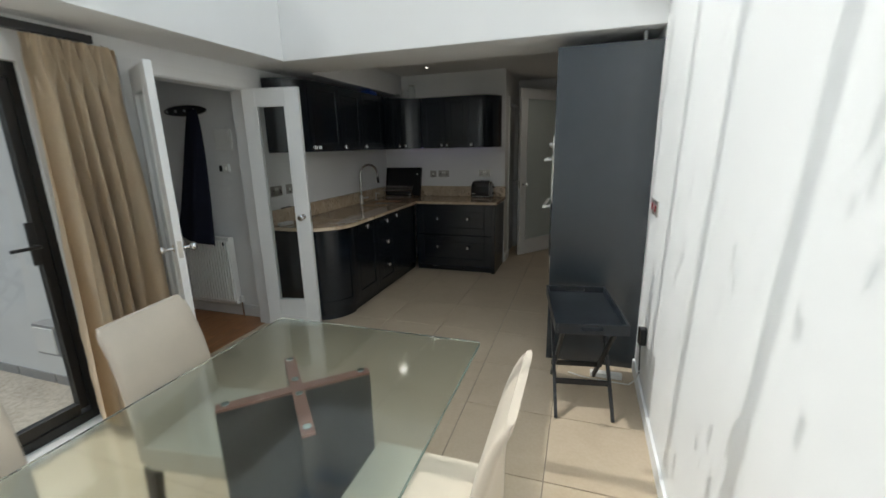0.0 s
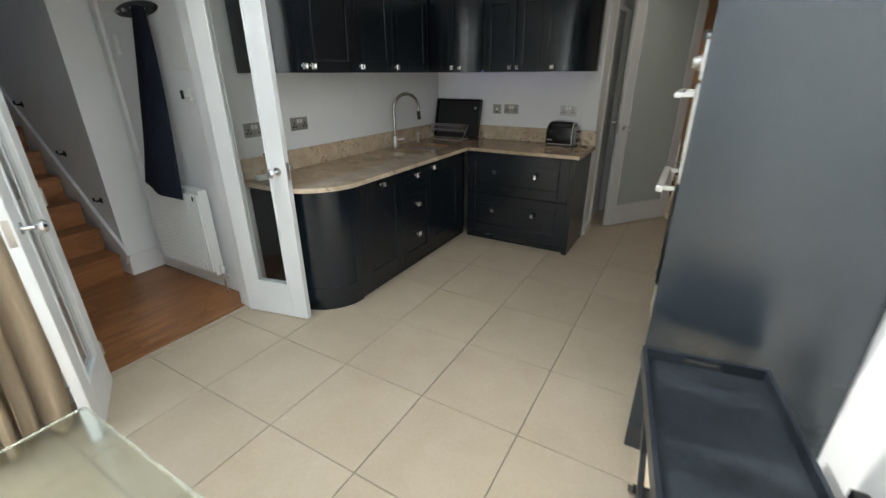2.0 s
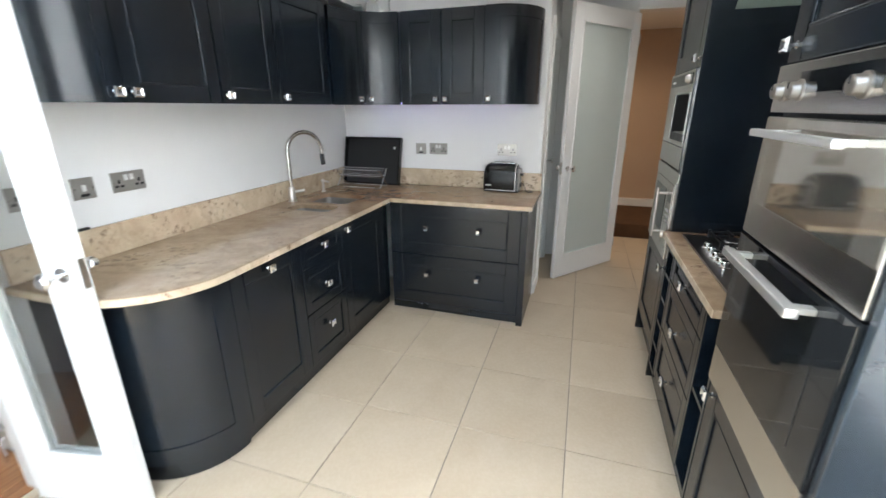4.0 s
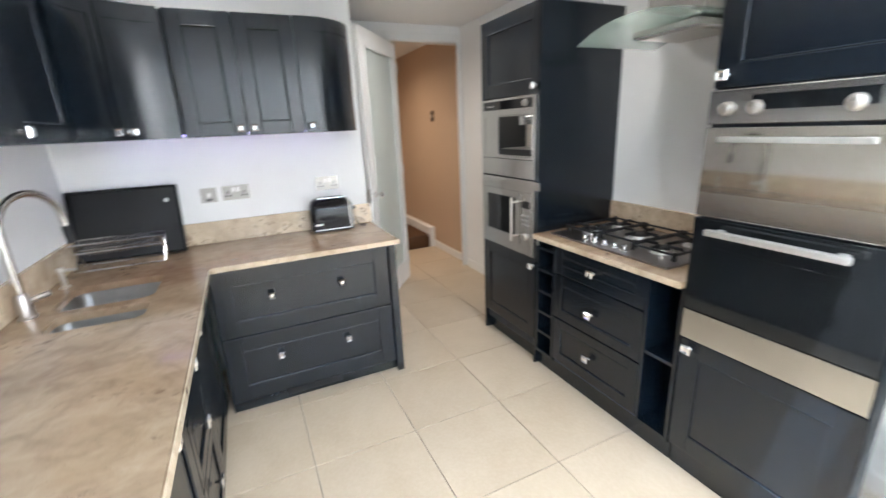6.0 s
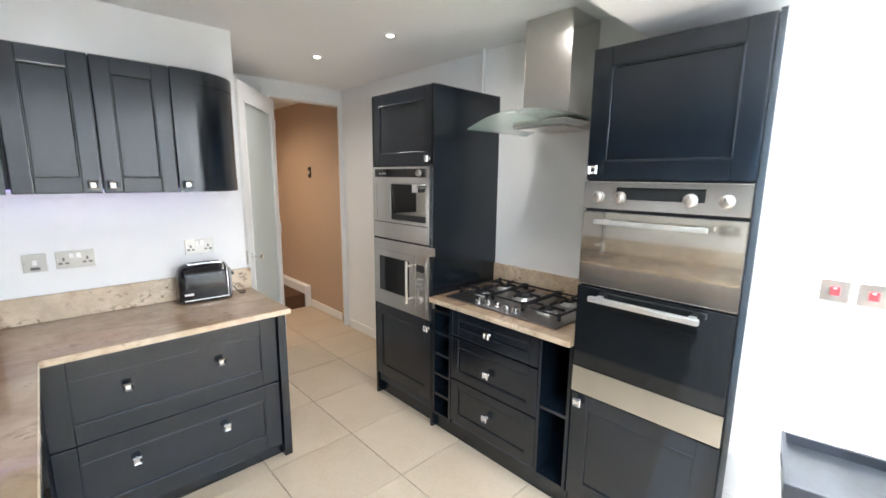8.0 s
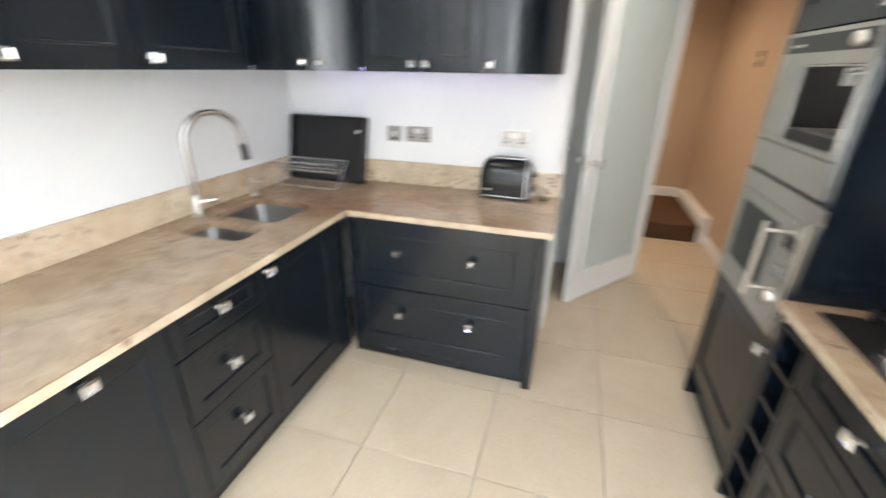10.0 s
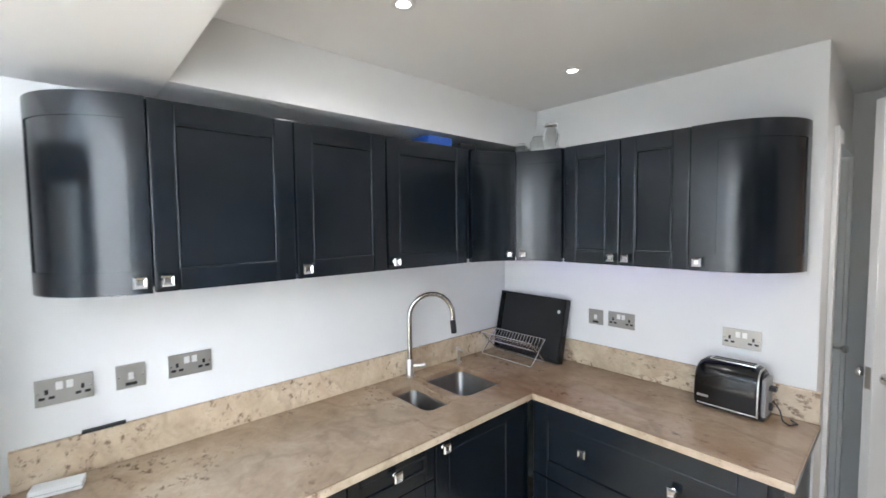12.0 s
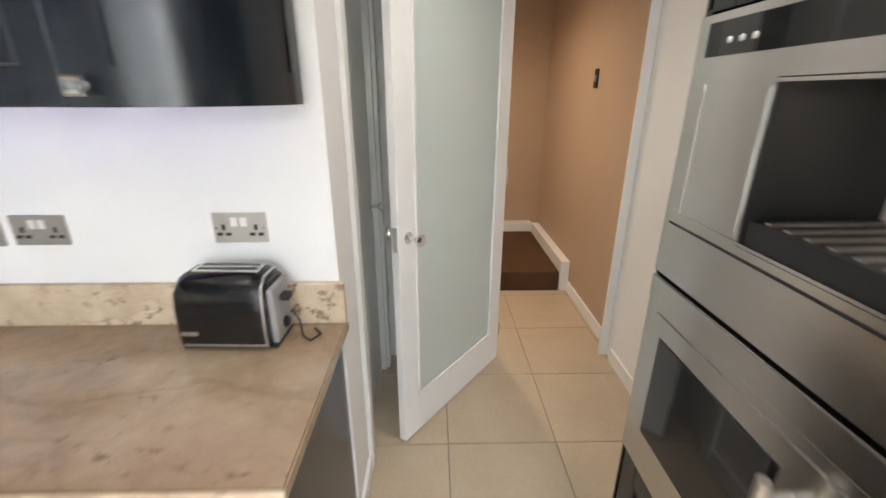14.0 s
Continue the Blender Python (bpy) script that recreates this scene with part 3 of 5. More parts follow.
def glazed_leaf(name, hinge, turn, w, h, stile, rail_low, rail_top, glass, label, thick=0.038, knob_z=0.97):
    """A white door leaf with one tall pane; its own x runs from the hinge to the free edge."""
    m = pose(hinge[0], hinge[1], 0.008, 0, 0, turn)
    t = thing(name, (hinge[0], hinge[1], 0.008), label, "door", kind="structure")
    y0, y1 = -thick / 2, thick / 2
    part("stile", box(0, stile, y0, y1, 0, h, 0.003, m), GLOSSWHITE, t)
    part("stile", box(w - stile, w, y0, y1, 0, h, 0.003, m), GLOSSWHITE, t)
    part("rail", box(stile, w - stile, y0, y1, 0, rail_low, 0.003, m), GLOSSWHITE, t)
    part("rail", box(stile, w - stile, y0, y1, h - rail_top, h, 0.003, m), GLOSSWHITE, t)
    bm = bmesh.new()
    for s in (-1, 1):
        ya, yb = sorted((s * (thick / 2 - 0.004), s * (thick / 2 + 0.004)))
        for b in ((stile, stile + 0.014, rail_low, h - rail_top), (w - stile - 0.014, w - stile, rail_low, h - rail_top), (stile, w - stile, rail_low, rail_low + 0.014), (stile, w - stile, h - rail_top - 0.014, h - rail_top)):
            add_box(bm, b[0], b[1], ya, yb, b[2], b[3], 0.003, m)
    part("glazing_bead", bm, GLOSSWHITE, t)
    part("pane", box(stile - 0.003, w - stile + 0.003, -0.003, 0.003, rail_low - 0.003, h - rail_top + 0.003, 0, m), glass, t)
    for s in (-1, 1):
        k = m @ Matrix.Translation((w - 0.055, s * thick / 2, knob_z)) @ pose(0, 0, 0, -90 * s, 0, 0)
        part("door_knob", lathe([(0.024, 0), (0.024, 0.004), (0.009, 0.007), (0.008, 0.040), (0.016, 0.046), (0.025, 0.058), (0.025, 0.068), (0.015, 0.078)], k), CHROME, t, "round satin chrome knob", True)
    part("latch_plate", box(w - 0.001, w + 0.0015, -0.011, 0.011, knob_z - 0.05, knob_z + 0.05, 0, m), SATIN, t)
    for zh in (0.2, h / 2, h - 0.2):
        bm = bmesh.new()
        add_tube(bm, [m @ Vector((-0.004, y1 + 0.002, zh - 0.04)), m @ Vector((-0.004, y1 + 0.002, zh + 0.04))], 0.006, 8)
        part("hinge", bm, SATIN, t)
    return t


def angle_to(a, b):
    return math.degrees(math.atan2(b[1] - a[1], b[0] - a[0]))


glazed_leaf("door_2", (-2.505, 2.785), angle_to((-2.505, 2.785), (-2.05, 2.885)), 0.465, 1.985, 0.108, 0.225, 0.125, CLEAR, "white narrow double-door leaf with a tall glass pane, open")
glazed_leaf("door_3", (-2.505, 1.915), angle_to((-2.505, 1.915), (-2.085, 1.695)), 0.465, 1.985, 0.108, 0.225, 0.125, CLEAR, "white narrow double-door leaf with a tall glass pane, standing open")
glazed_leaf("door_4", (-0.215, 6.375), angle_to((-0.215, 6.375), (-0.73, 5.71)), 0.84, 2.22, 0.10, 0.20, 0.12, FROST, "white door with one tall frosted glass pane, wide open", knob_z=0.985)

structure("trim_corridor_doorway", [
    (-0.238, -0.222, 6.395, 6.505, 0, 2.262), (0.505, 0.52, 6.395, 6.505, 0, 2.262), (-0.238, 0.52, 6.395, 6.505, 2.262, 2.278),
    (-0.30, -0.235, 6.382, 6.398, 0, 2.34), (-0.235, 0.488, 6.382, 6.398, 2.272, 2.34), (0.44, 0.488, 6.382, 6.398, 0, 2.272)], GLOSSWHITE, "white painted door lining and architrave of the corridor", "door frame", 0.003)

side = thing("door_5", (-0.9, 5.95, 0), "white flush side door, closed in its frame", "door", kind="structure")
part("leaf", box(-0.925, -0.89, 5.645, 6.255, 0.006, 2.03, 0.003), GLOSSWHITE, side)
for b in ((5.555, 5.625, 0, 2.11), (6.275, 6.345, 0, 2.11), (5.625, 6.275, 2.045, 2.11)):
    part("architrave", box(-0.861, -0.843, *b, 0.004), GLOSSWHITE, side)
for b in ((5.622, 5.644, 0, 2.04), (6.256, 6.278, 0, 2.04)):
    part("lining", box(-0.955, -0.861, *b, 0.002), GLOSSWHITE, side)
for zh in (0.25, 1.05, 1.82):
    part("hinge", tube([(-0.884, 5.646, zh - 0.045), (-0.884, 5.646, zh + 0.045)], 0.007, 8), SATIN, side)
part("door_knob", lathe([(0.024, 0), (0.024, 0.004), (0.009, 0.007), (0.008, 0.030), (0.024, 0.048), (0.022, 0.060), (0.012, 0.066)], pose(-0.89, 6.20, 1.0, 0, 90, 0)), CHROME, side, "", True)

# carpeted platform at the corridor's end
plat = thing("carpeted_step", (0.1, 7.9, 0), "low brown carpeted step with white skirting", "step", kind="structure")
part("carpet", box(-1.29, 0.44, 7.30, 8.38, -0.006, 0.165, 0.02), CARPET, plat)
part("skirting", box(0.445, 0.515, 7.29, 8.40, -0.006, 0.255, 0.006), GLOSSWHITE, plat)
part("skirting", box(-1.29, 0.445, 8.385, 8.475, -0.006, 0.255, 0.006), GLOSSWHITE, plat)
swc = thing("light_switch", (0.515, 7.2, 1.6), "small brown metal switch plate on the tan wall", "switch")
part("plate", box(0.509, 0.519, 7.165, 7.225, 1.56, 1.68, 0.003), BLACK, swc)
part("rocker", box(0.503, 0.509, 7.18, 7.21, 1.60, 1.64, 0.001), SATIN, swc)

# ---- downlights ----
def downlight(x, y, watts, colour=(1.0, 0.94, 0.86)):
    t = thing("downlight", (x, y, CEILING), "small round recessed ceiling downlight, lit", "downlight", "ceiling downlights")
    part("trim_ring", lathe([(0.041, -0.001), (0.040, -0.006), (0.024, -0.007), (0.022, -0.001)], pose(x, y, CEILING), 20), LAMPBODY, t, "", True)
    part("lens", lathe([(0.021, -0.002), (0.021, -0.004), (0.008, -0.0055)], pose(x, y, CEILING), 20), DOWNLIGHT, t, "glowing warm lens")
    d = bpy.data.lights.new("downlight_beam", "SPOT")
    d.energy, d.color, d.spot_size, d.spot_blend, d.shadow_soft_size = watts, colour, radians(165), 1.0, 0.04
    o = new("downlight_beam", d)
    o.location = (x, y, CEILING - 0.012)


for x, y in ((-1.70, 4.84), (-1.74, 3.90)):
    downlight(x, y, 3.5)
for x, y in ((-0.25, 5.45), (-0.16, 4.71), (-0.10, 3.87)):
    downlight(x, y, 6.5, (1.0, 0.90, 0.80))
downlight(-0.45, 7.35, 24, (1.0, 0.78, 0.55))

# ---- kitchen units ----
def carcass(t, m, w, d, z0, z1, material=None):
    part("body", box(0.001, w - 0.001, 0.021, d, z0, z1, 0, m), material or CARCASS, t)


def plinth(t, m, w, back, z1=0.10, z0=0.0):
    part("plinth", box(0.0, w, back, back + 0.018, z0, z1, 0.001, m), NAVY, t)


G_BASE, G_WALL = "run of navy base units", "run of navy wall units"
WORKTOP, UNDER = 0.871, 0.842


def base_door(name, x, y, turn, w, knob_side, label, z0=0.105, z1=0.832, deep=0.6, body_top=0.84):
    m = unit_frame(x, y, turn)
    t = thing(name, (x, y, 0), label, "kitchen cabinet", G_BASE)
    carcass(t, m, w, deep, 0.10, body_top)
    d = framed("door", 0.002, w - 0.002, z0, z1, m, t)
    knob(d, 0.045 if knob_side == "l" else (w - 0.045 if knob_side == "r" else w / 2), z1 - 0.045, m)
    plinth(t, m, w, 0.045)
    return t


# left run, fronts facing the room
FX = -1.885
base_door("base_cabinet", FX, 3.274, 90, 0.464, "c", "navy painted base cabinet with one framed door")
m = unit_frame(FX, 3.738, 90)
t = thing("drawer_cabinet", (FX, 3.738, 0), "narrow navy base cabinet with three drawers", "kitchen cabinet", G_BASE)
carcass(t, m, 0.398, 0.6, 0.10, UNDER - 0.002)
for z0, z1 in ((0.675, 0.832), (0.420, 0.671), (0.105, 0.416)):
    d = framed("drawer_front", 0.002, 0.396, z0, z1, m, t, 0.05)
    knob(d, 0.199, z0 + 0.6 * (z1 - z0) if z1 - z0 < 0.2 else z1 - 0.13, m)
plinth(t, m, 0.398, 0.045)
base_door("sink_cabinet", FX, 4.136, 90, 0.53, "l", "navy base cabinet under the sink with one framed door", body_top=0.62)
t = thing("corner_post", (FX, 4.667, 0), "navy filler panel in the inner corner of the units", "cabinet filler", G_BASE)
part("filler", box(FX - 0.10, FX, 4.667, 4.757, 0.10, UNDER - 0.002, 0.002), NAVY, t)
part("plinth", box(FX - 0.06, FX - 0.045, 4.667, 4.83, 0, 0.10), NAVY, t)

# curved end unit of the left run
t = thing("curved_base_cabinet", (-2.2, 3.1, 0), "navy base cabinet with a curved end door", "kitchen cabinet", G_BASE)
R = 0.34
cx, cy = FX - R, 3.27
curve = [(-2.49, 3.27 - R)] + arc(cx, cy, R, -90, 0, 18)
part("body", prism([(-2.49, 3.268), (-2.49, 3.27 - R + 0.022)] + arc(cx, cy, R - 0.022, -90, 0, 18), 0.10, UNDER - 0.002), CARCASS, t)
door = part("curved_door", ribbon(curve[::-1], 0.02, 0.105, 0.832), NAVY, t, "", True)
rails = [(cx + (R + 0.004) * math.cos(radians(a)), cy + (R + 0.004) * math.sin(radians(a))) for a in np.linspace(-90, 0, 18)]
for za, zb in ((0.757, 0.832), (0.105, 0.180)):
    part("rail", ribbon(rails[::-1], 0.006, za, zb), NAVY, door, "", True)
for a0, a1 in ((-90, -76), (-14, 0)):
    st = [(cx + (R + 0.004) * math.cos(radians(a)), cy + (R + 0.004) * math.sin(radians(a))) for a in np.linspace(a0, a1, 5)]
    part("stile", ribbon(st[::-1], 0.006, 0.18, 0.757), NAVY, door, "", True)
part("plinth", ribbon(([(-2.49, 3.27 - R + 0.03)] + arc(cx, cy, R - 0.03, -90, 0, 14))[::-1], 0.018, 0, 0.10), NAVY, t, "", True)

# back run: wide drawers
m = unit_frame(-1.868, 4.757, 0)
t = thing("wide_drawer_cabinet", (-1.868, 4.757, 0), "navy base cabinet with two wide pan drawers", "kitchen cabinet", G_BASE)
carcass(t, m, 0.955, 0.558, 0.06, UNDER - 0.002)
for z0, z1 in ((0.462, 0.832), (0.075, 0.456)):
    d = framed("drawer_front", 0.012, 0.953, z0, z1, m, t, 0.085)
    for kx in (0.29, 0.667):
        knob(d, kx, 0.667 if z0 > 0.3 else 0.31, m)
plinth(t, m, 0.955, 0.03, 0.072)
part("plinth_vent", box(0.29, 0.61, 0.020, 0.03, 0.024, 0.066, 0.002, m), BLACK, t, "black plinth vent")
t = thing("end_panel", (-0.9, 5.0, 0), "navy end panel of the base units, reaching the floor", "cabinet panel", G_BASE)
part("panel", box(-0.911, -0.868, 4.742, 5.315, 0.0, UNDER - 0.002, 0.003), NAVY, t)

# ---- worktops ----
outline = ([(-2.498, 5.318), (-2.498, 2.885), (-2.19, 2.885)] + arc(-2.19, 3.235, 0.35, -90, 0, 16)[1:] +
           [(-1.84, 4.70), (-1.84, 4.73), (-0.842, 4.73), (-0.842, 5.318)])
BOWL = round_rect(-2.375, -2.035, 4.455, 4.755, 0.05)
HALF = round_rect(-2.335, -2.035, 4.225, 4.385, 0.04)
top = thing("worktop", (-2.0, 4.2, UNDER), "polished beige granite worktop with a rounded end and sink cut-outs", "worktop")
bm = prism(outline, UNDER, WORKTOP, (BOWL, HALF))
rim = [e for e in bm.edges if all(v.co.z > WORKTOP - 1e-4 for v in e.verts) and len(e.link_faces) == 2 and abs(e.calc_face_angle(0)) > 1]
bmesh.ops.bevel(bm, geom=rim, offset=0.005, segments=2, affect="EDGES")
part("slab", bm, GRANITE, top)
# Front edge strip in the lit granite; light it catches is in the colour.
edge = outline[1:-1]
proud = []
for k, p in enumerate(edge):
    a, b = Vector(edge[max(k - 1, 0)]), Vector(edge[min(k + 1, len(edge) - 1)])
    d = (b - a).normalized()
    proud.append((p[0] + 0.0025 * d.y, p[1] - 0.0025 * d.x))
part("lit_edge", ribbon(proud[::-1], 0.004, UNDER, WORKTOP - 0.002), LITGRANITE, top, "polished granite edge, coloured lighter for the light it catches", True)
# Upstands take the lighter tint too, light on them put into the colour.
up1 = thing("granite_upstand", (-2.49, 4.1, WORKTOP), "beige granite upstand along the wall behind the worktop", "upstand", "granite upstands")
part("strip", box(-2.499, -2.478, 2.90, NY - 0.001, WORKTOP + 0.001, 1.003, 0.003), LITGRANITE, up1)
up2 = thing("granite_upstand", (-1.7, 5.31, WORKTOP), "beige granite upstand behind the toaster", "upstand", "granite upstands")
part("strip", box(-2.477, -0.845, NY - 0.022, NY - 0.001, WORKTOP + 0.001, 1.003, 0.003), LITGRANITE, up2)


def bowl(x0, x1, y0, y1, r, deep, label):
    t = thing("sink_bowl", ((x0 + x1) / 2, (y0 + y1) / 2, UNDER - deep), label, "sink", "undermounted sink bowls")
    bm = bmesh.new()
    rings = []
    for inset, z, rad in ((-0.004, UNDER, r), (0.002, UNDER - 0.01, r), (0.006, UNDER - deep + 0.03, r), (0.03, UNDER - deep, r * 0.7)):
        rings.append([bm.verts.new((x, y, z)) for x, y in round_rect(x0 + inset, x1 - inset, y0 + inset, y1 - inset, rad)])
    for u, w in zip(rings, rings[1:]):
        for k in range(len(u)):
            bm.faces.new((u[k], u[(k + 1) % len(u)], w[(k + 1) % len(u)], w[k]))
    bm.faces.new(rings[-1])
    bmesh.ops.recalc_face_normals(bm, faces=bm.faces)
    bmesh.ops.reverse_faces(bm, faces=bm.faces)
    bmesh.ops.solidify(bm, geom=list(bm.faces), thickness=-0.0015)
    part("basin", bm, SINKSTEEL, t, "", True)
    part("drain", lathe([(0.036, 0.001), (0.034, 0.004), (0.020, 0.002), (0.012, 0.006)], pose((x0 + x1) / 2, (y0 + y1) / 2, UNDER - deep), 20), CHROME, t, "round chrome drain", True)


bowl(-2.375, -2.035, 4.455, 4.755, 0.05, 0.17, "large stainless steel sink bowl set under granite")
bowl(-2.335, -2.035, 4.225, 4.385, 0.04, 0.13, "small stainless steel half bowl set under granite")

tap = thing("mixer_tap", (-2.43, 4.43, WORKTOP), "tall brushed steel swan-neck mixer tap", "tap")
part("base", lathe([(0.028, 0.0), (0.028, 0.006), (0.022, 0.010), (0.022, 0.085), (0.013, 0.10)], pose(-2.43, 4.43, WORKTOP + 0.001), 20), SATIN, tap, "", True)
neck = [(-2.43, 4.43, 0.96), (-2.43, 4.43, 1.20)]
for a in np.linspace(180, 0, 13)[1:]:
    s, h = 0.122 + 0.122 * math.cos(radians(a)), 1.20 + 0.124 * math.sin(radians(a))
    neck.append((-2.43 + s * 0.5, 4.43 + s * 0.86, h))
neck.append((neck[-1][0], neck[-1][1], 1.175))
part("neck", tube(neck, 0.0135, 16), TAPSTEEL, tap, "", True)
part("spray_head", tube([neck[-1], (neck[-1][0] + 0.004, neck[-1][1] + 0.005, 1.10)], 0.016, 14), BLACK, tap, "black pull-out spray head", True)
part("lever", tube([(-2.425, 4.436, 0.935), (-2.385, 4.475, 0.938), (-2.37, 4.49, 0.942)], 0.011, 12), SATIN, tap, "", True)
soap = thing("soap_dispenser", (-2.42, 4.79, WORKTOP), "small brushed steel soap dispenser beside the tap", "soap dispenser")
part("stem", lathe([(0.018, 0), (0.018, 0.006), (0.010, 0.010), (0.009, 0.07), (0.014, 0.075), (0.013, 0.092)], pose(-2.42, 4.79, WORKTOP + 0.001), 16), SATIN, soap, "", True)
part("spout", tube([(-2.42, 4.79, 0.955), (-2.36, 4.775, 0.953)], 0.006, 8), SATIN, soap, "", True)

# ---- wall units ----
WZ0, WZ1 = 1.495, 2.098
UX, UY = -2.20, 5.02


def wall_door(x, y, turn, w, knob_side, label):
    m = unit_frame(x, y, turn)
    t = thing("wall_cabinet", (x, y, WZ0), label, "wall cabinet", G_WALL)
    carcass(t, m, w, 0.298, WZ0 + 0.02, WZ1 - 0.002)
    d = framed("door", 0.0025, w - 0.0025, WZ0 + 0.002, WZ1, m, t, 0.07)
    knob(d, 0.035 if knob_side == "l" else w - 0.035, WZ0 + 0.04, m)


wall_door(UX, 3.262, 90, 0.458, "l", "navy painted wall cabinet with a framed door")
wall_door(UX, 3.72, 90, 0.42, "l", "navy painted wall cabinet with a framed door")
wall_door(UX, 4.14, 90, 0.51, "l", "wide navy painted wall cabinet with a framed door")
wall_door(-1.852, UY, 0, 0.30, "r", "narrow navy wall cabinet with a framed door")
wall_door(-1.552, UY, 0, 0.30, "l", "narrow navy wall cabinet with a framed door")


def curved_wall(body, label, knob_at, knob_turn, at, seams):
    t = thing("curved_wall_cabinet", at, label, "wall cabinet", G_WALL)
    part("body", prism(body, WZ0 + 0.02, WZ1 - 0.002), CARCASS, t)
    for path in seams:
        d = part("curved_door", ribbon(path, 0.02, WZ0 + 0.002, WZ1), NAVY, t, "", True)
        off = []
        for k in range(len(path)):
            a, b = Vector(path[max(k - 1, 0)]), Vector(path[min(k + 1, len(path) - 1)])
            dd = (b - a).normalized()
            off.append(tuple(Vector(path[k]) + 0.004 * Vector((-dd.y, dd.x))))
        for za, zb in ((WZ1 - 0.07, WZ1), (WZ0 + 0.002, WZ0 + 0.072)):
            part("rail", ribbon(off, 0.006, za, zb), NAVY, d, "", True)
        n = max(2, len(off) // 6)
        for q in (off[:n], off[-n:]):
            part("stile", ribbon(q, 0.006, WZ0 + 0.072, WZ1 - 0.07), NAVY, d, "", True)
    for (kx, ky), kt in zip(knob_at, knob_turn):
        knob(t, 0.0, WZ0 + 0.04, unit_frame(kx, ky, kt), -0.004)


# convex ends
Rw = 0.275
cw = (UX - Rw, 3.259)
path = arc(*cw, Rw, 0, -90, 18)
curved_wall([(-2.499, 3.258), (UX - 0.022, 3.258)] + arc(*cw, Rw - 0.022, 0, -90, 14)[1:] + [(-2.499, 3.259 - Rw + 0.022)], "navy wall cabinet with a convex curved end door", [(UX, 3.225)], [90], (-2.35, 3.1, WZ0), [path])
pe = arc(-1.18, UY + 0.275, 0.275, 0, -90, 18) + [(-1.25, UY)]
curved_wall([(-1.25, 5.319), (-1.25, UY + 0.022), (-1.18, UY + 0.022)] + arc(-1.18, UY + 0.275, 0.253, -90, 0, 14)[1:] + [(-0.927, 5.319)], "navy wall cabinet with a convex curved end door", [(-1.215, UY)], [0], (-1.1, 5.2, WZ0), [pe])
# concave corner unit with two curved doors
cc = (-1.854, 4.652)
p1 = arc(cc[0], cc[1] + 0.02, 0.346, 134, 178.5, 10)
p2 = arc(cc[0], cc[1] + 0.02, 0.346, 91.5, 133, 10)
p1 = [(max(x, UX), y) for x, y in p1]
curved_wall([(-2.499, 4.652), (UX - 0.022, 4.652)] + arc(cc[0], cc[1] + 0.02, 0.37, 178, 92, 16) + [(-1.854, UY + 0.022), (-1.854, 5.319), (-2.499, 5.319)],
            "navy corner wall cabinet with two concave curved doors", [p1[1], p2[-2]], [38, 52], (-2.3, 5.1, WZ0), [p2, p1])

strip = thing("led_strip", (-1.6, 5.2, WZ0), "thin violet light strip under the wall cabinets", "light strip")
part("diffuser", box(-2.25, -1.0, 5.20, 5.215, WZ0 + 0.012, WZ0 + 0.0195), LEDSTRIP, strip)

# ---- right run ----
RX = -0.10


def steel_box(t, name, y0, y1, z0, z1, material, label="", x0=None, x1=None, bevel=0.003):
    return part(name, box(RX - 0.012 if x0 is None else x0, RX + 0.01 if x1 is None else x1, y0, y1, z0, z1, bevel), material, t, label)


m = unit_frame(RX, 3.442, -90)   # x runs towards the dining end
t = thing("oven_tower", (0.2, 3.14, 0), "tall navy oven housing with a slate-blue side panel", "oven housing")
part("side_panel", box(RX - 0.002, EX - 0.002, 2.832, 2.852, 0.0, 2.095, 0.002), NAVYPANEL, t, "plain slate-blue end panel")
part("body", box(RX + 0.021, EX - 0.002, 2.853, 3.442, 0.10, 2.09), CARCASS, t)
d = framed("upper_door", 0.003, 0.587, 1.58, 2.09, m, t)
knob(d, 0.04, 1.62, m)
d = framed("lower_door", 0.003, 0.587, 0.115, 0.632, m, t)
knob(d, 0.04, 0.592, m)
part("plinth", box(RX + 0.03, RX + 0.05, 2.853, 3.442, 0, 0.10), NAVY, t)
oven = thing("double_oven", (-0.1, 3.15, 0.64), "built-in stainless steel double oven with black glass door", "oven")
Y0, Y1 = 2.856, 3.438
pnl = steel_box(oven, "control_panel", Y0, Y1, 1.462, 1.574, STEEL)
part("display", box(RX - 0.0135, RX - 0.011, 2.99, 3.30, 1.505, 1.552, 0.001), BLACKGLASS, pnl, "black display strip")
for ky in (3.375, 3.285, 3.035, 2.925):
    k = part("dial", lathe([(0.024, 0), (0.024, 0.006), (0.019, 0.008), (0.018, 0.024), (0.014, 0.027)], pose(RX - 0.012, ky, 1.512, 0, -90, 0), 18), SATIN, oven, "round steel dial", True)
    part("dial_mark", box(RX - 0.0405, RX - 0.0385, ky - 0.0015, ky + 0.0015, 1.514, 1.528), BLACK, k)
g = steel_box(oven, "grill_door", Y0, Y1, 1.140, 1.452, STEEL)
part("grill_window", box(RX - 0.0145, RX - 0.011, Y0 + 0.003, Y1 - 0.003, 1.228, 1.449, 0.001), surface("bronze_mirror_glass", (0.42, 0.39, 0.34), 0.06, 0.15, 3, 60, 0, 0.9, 0.03), g, "mirrored grill window")
big = part("oven_door", box(RX - 0.014, RX + 0.01, Y0, Y1, 0.768, 1.132, 0.003), BLACKGLASS, oven, "black glass oven door")
part("door_window", box(RX - 0.0155, RX - 0.0135, 2.94, 3.355, 0.80, 1.03, 0.001), BLACKGLASS, big)
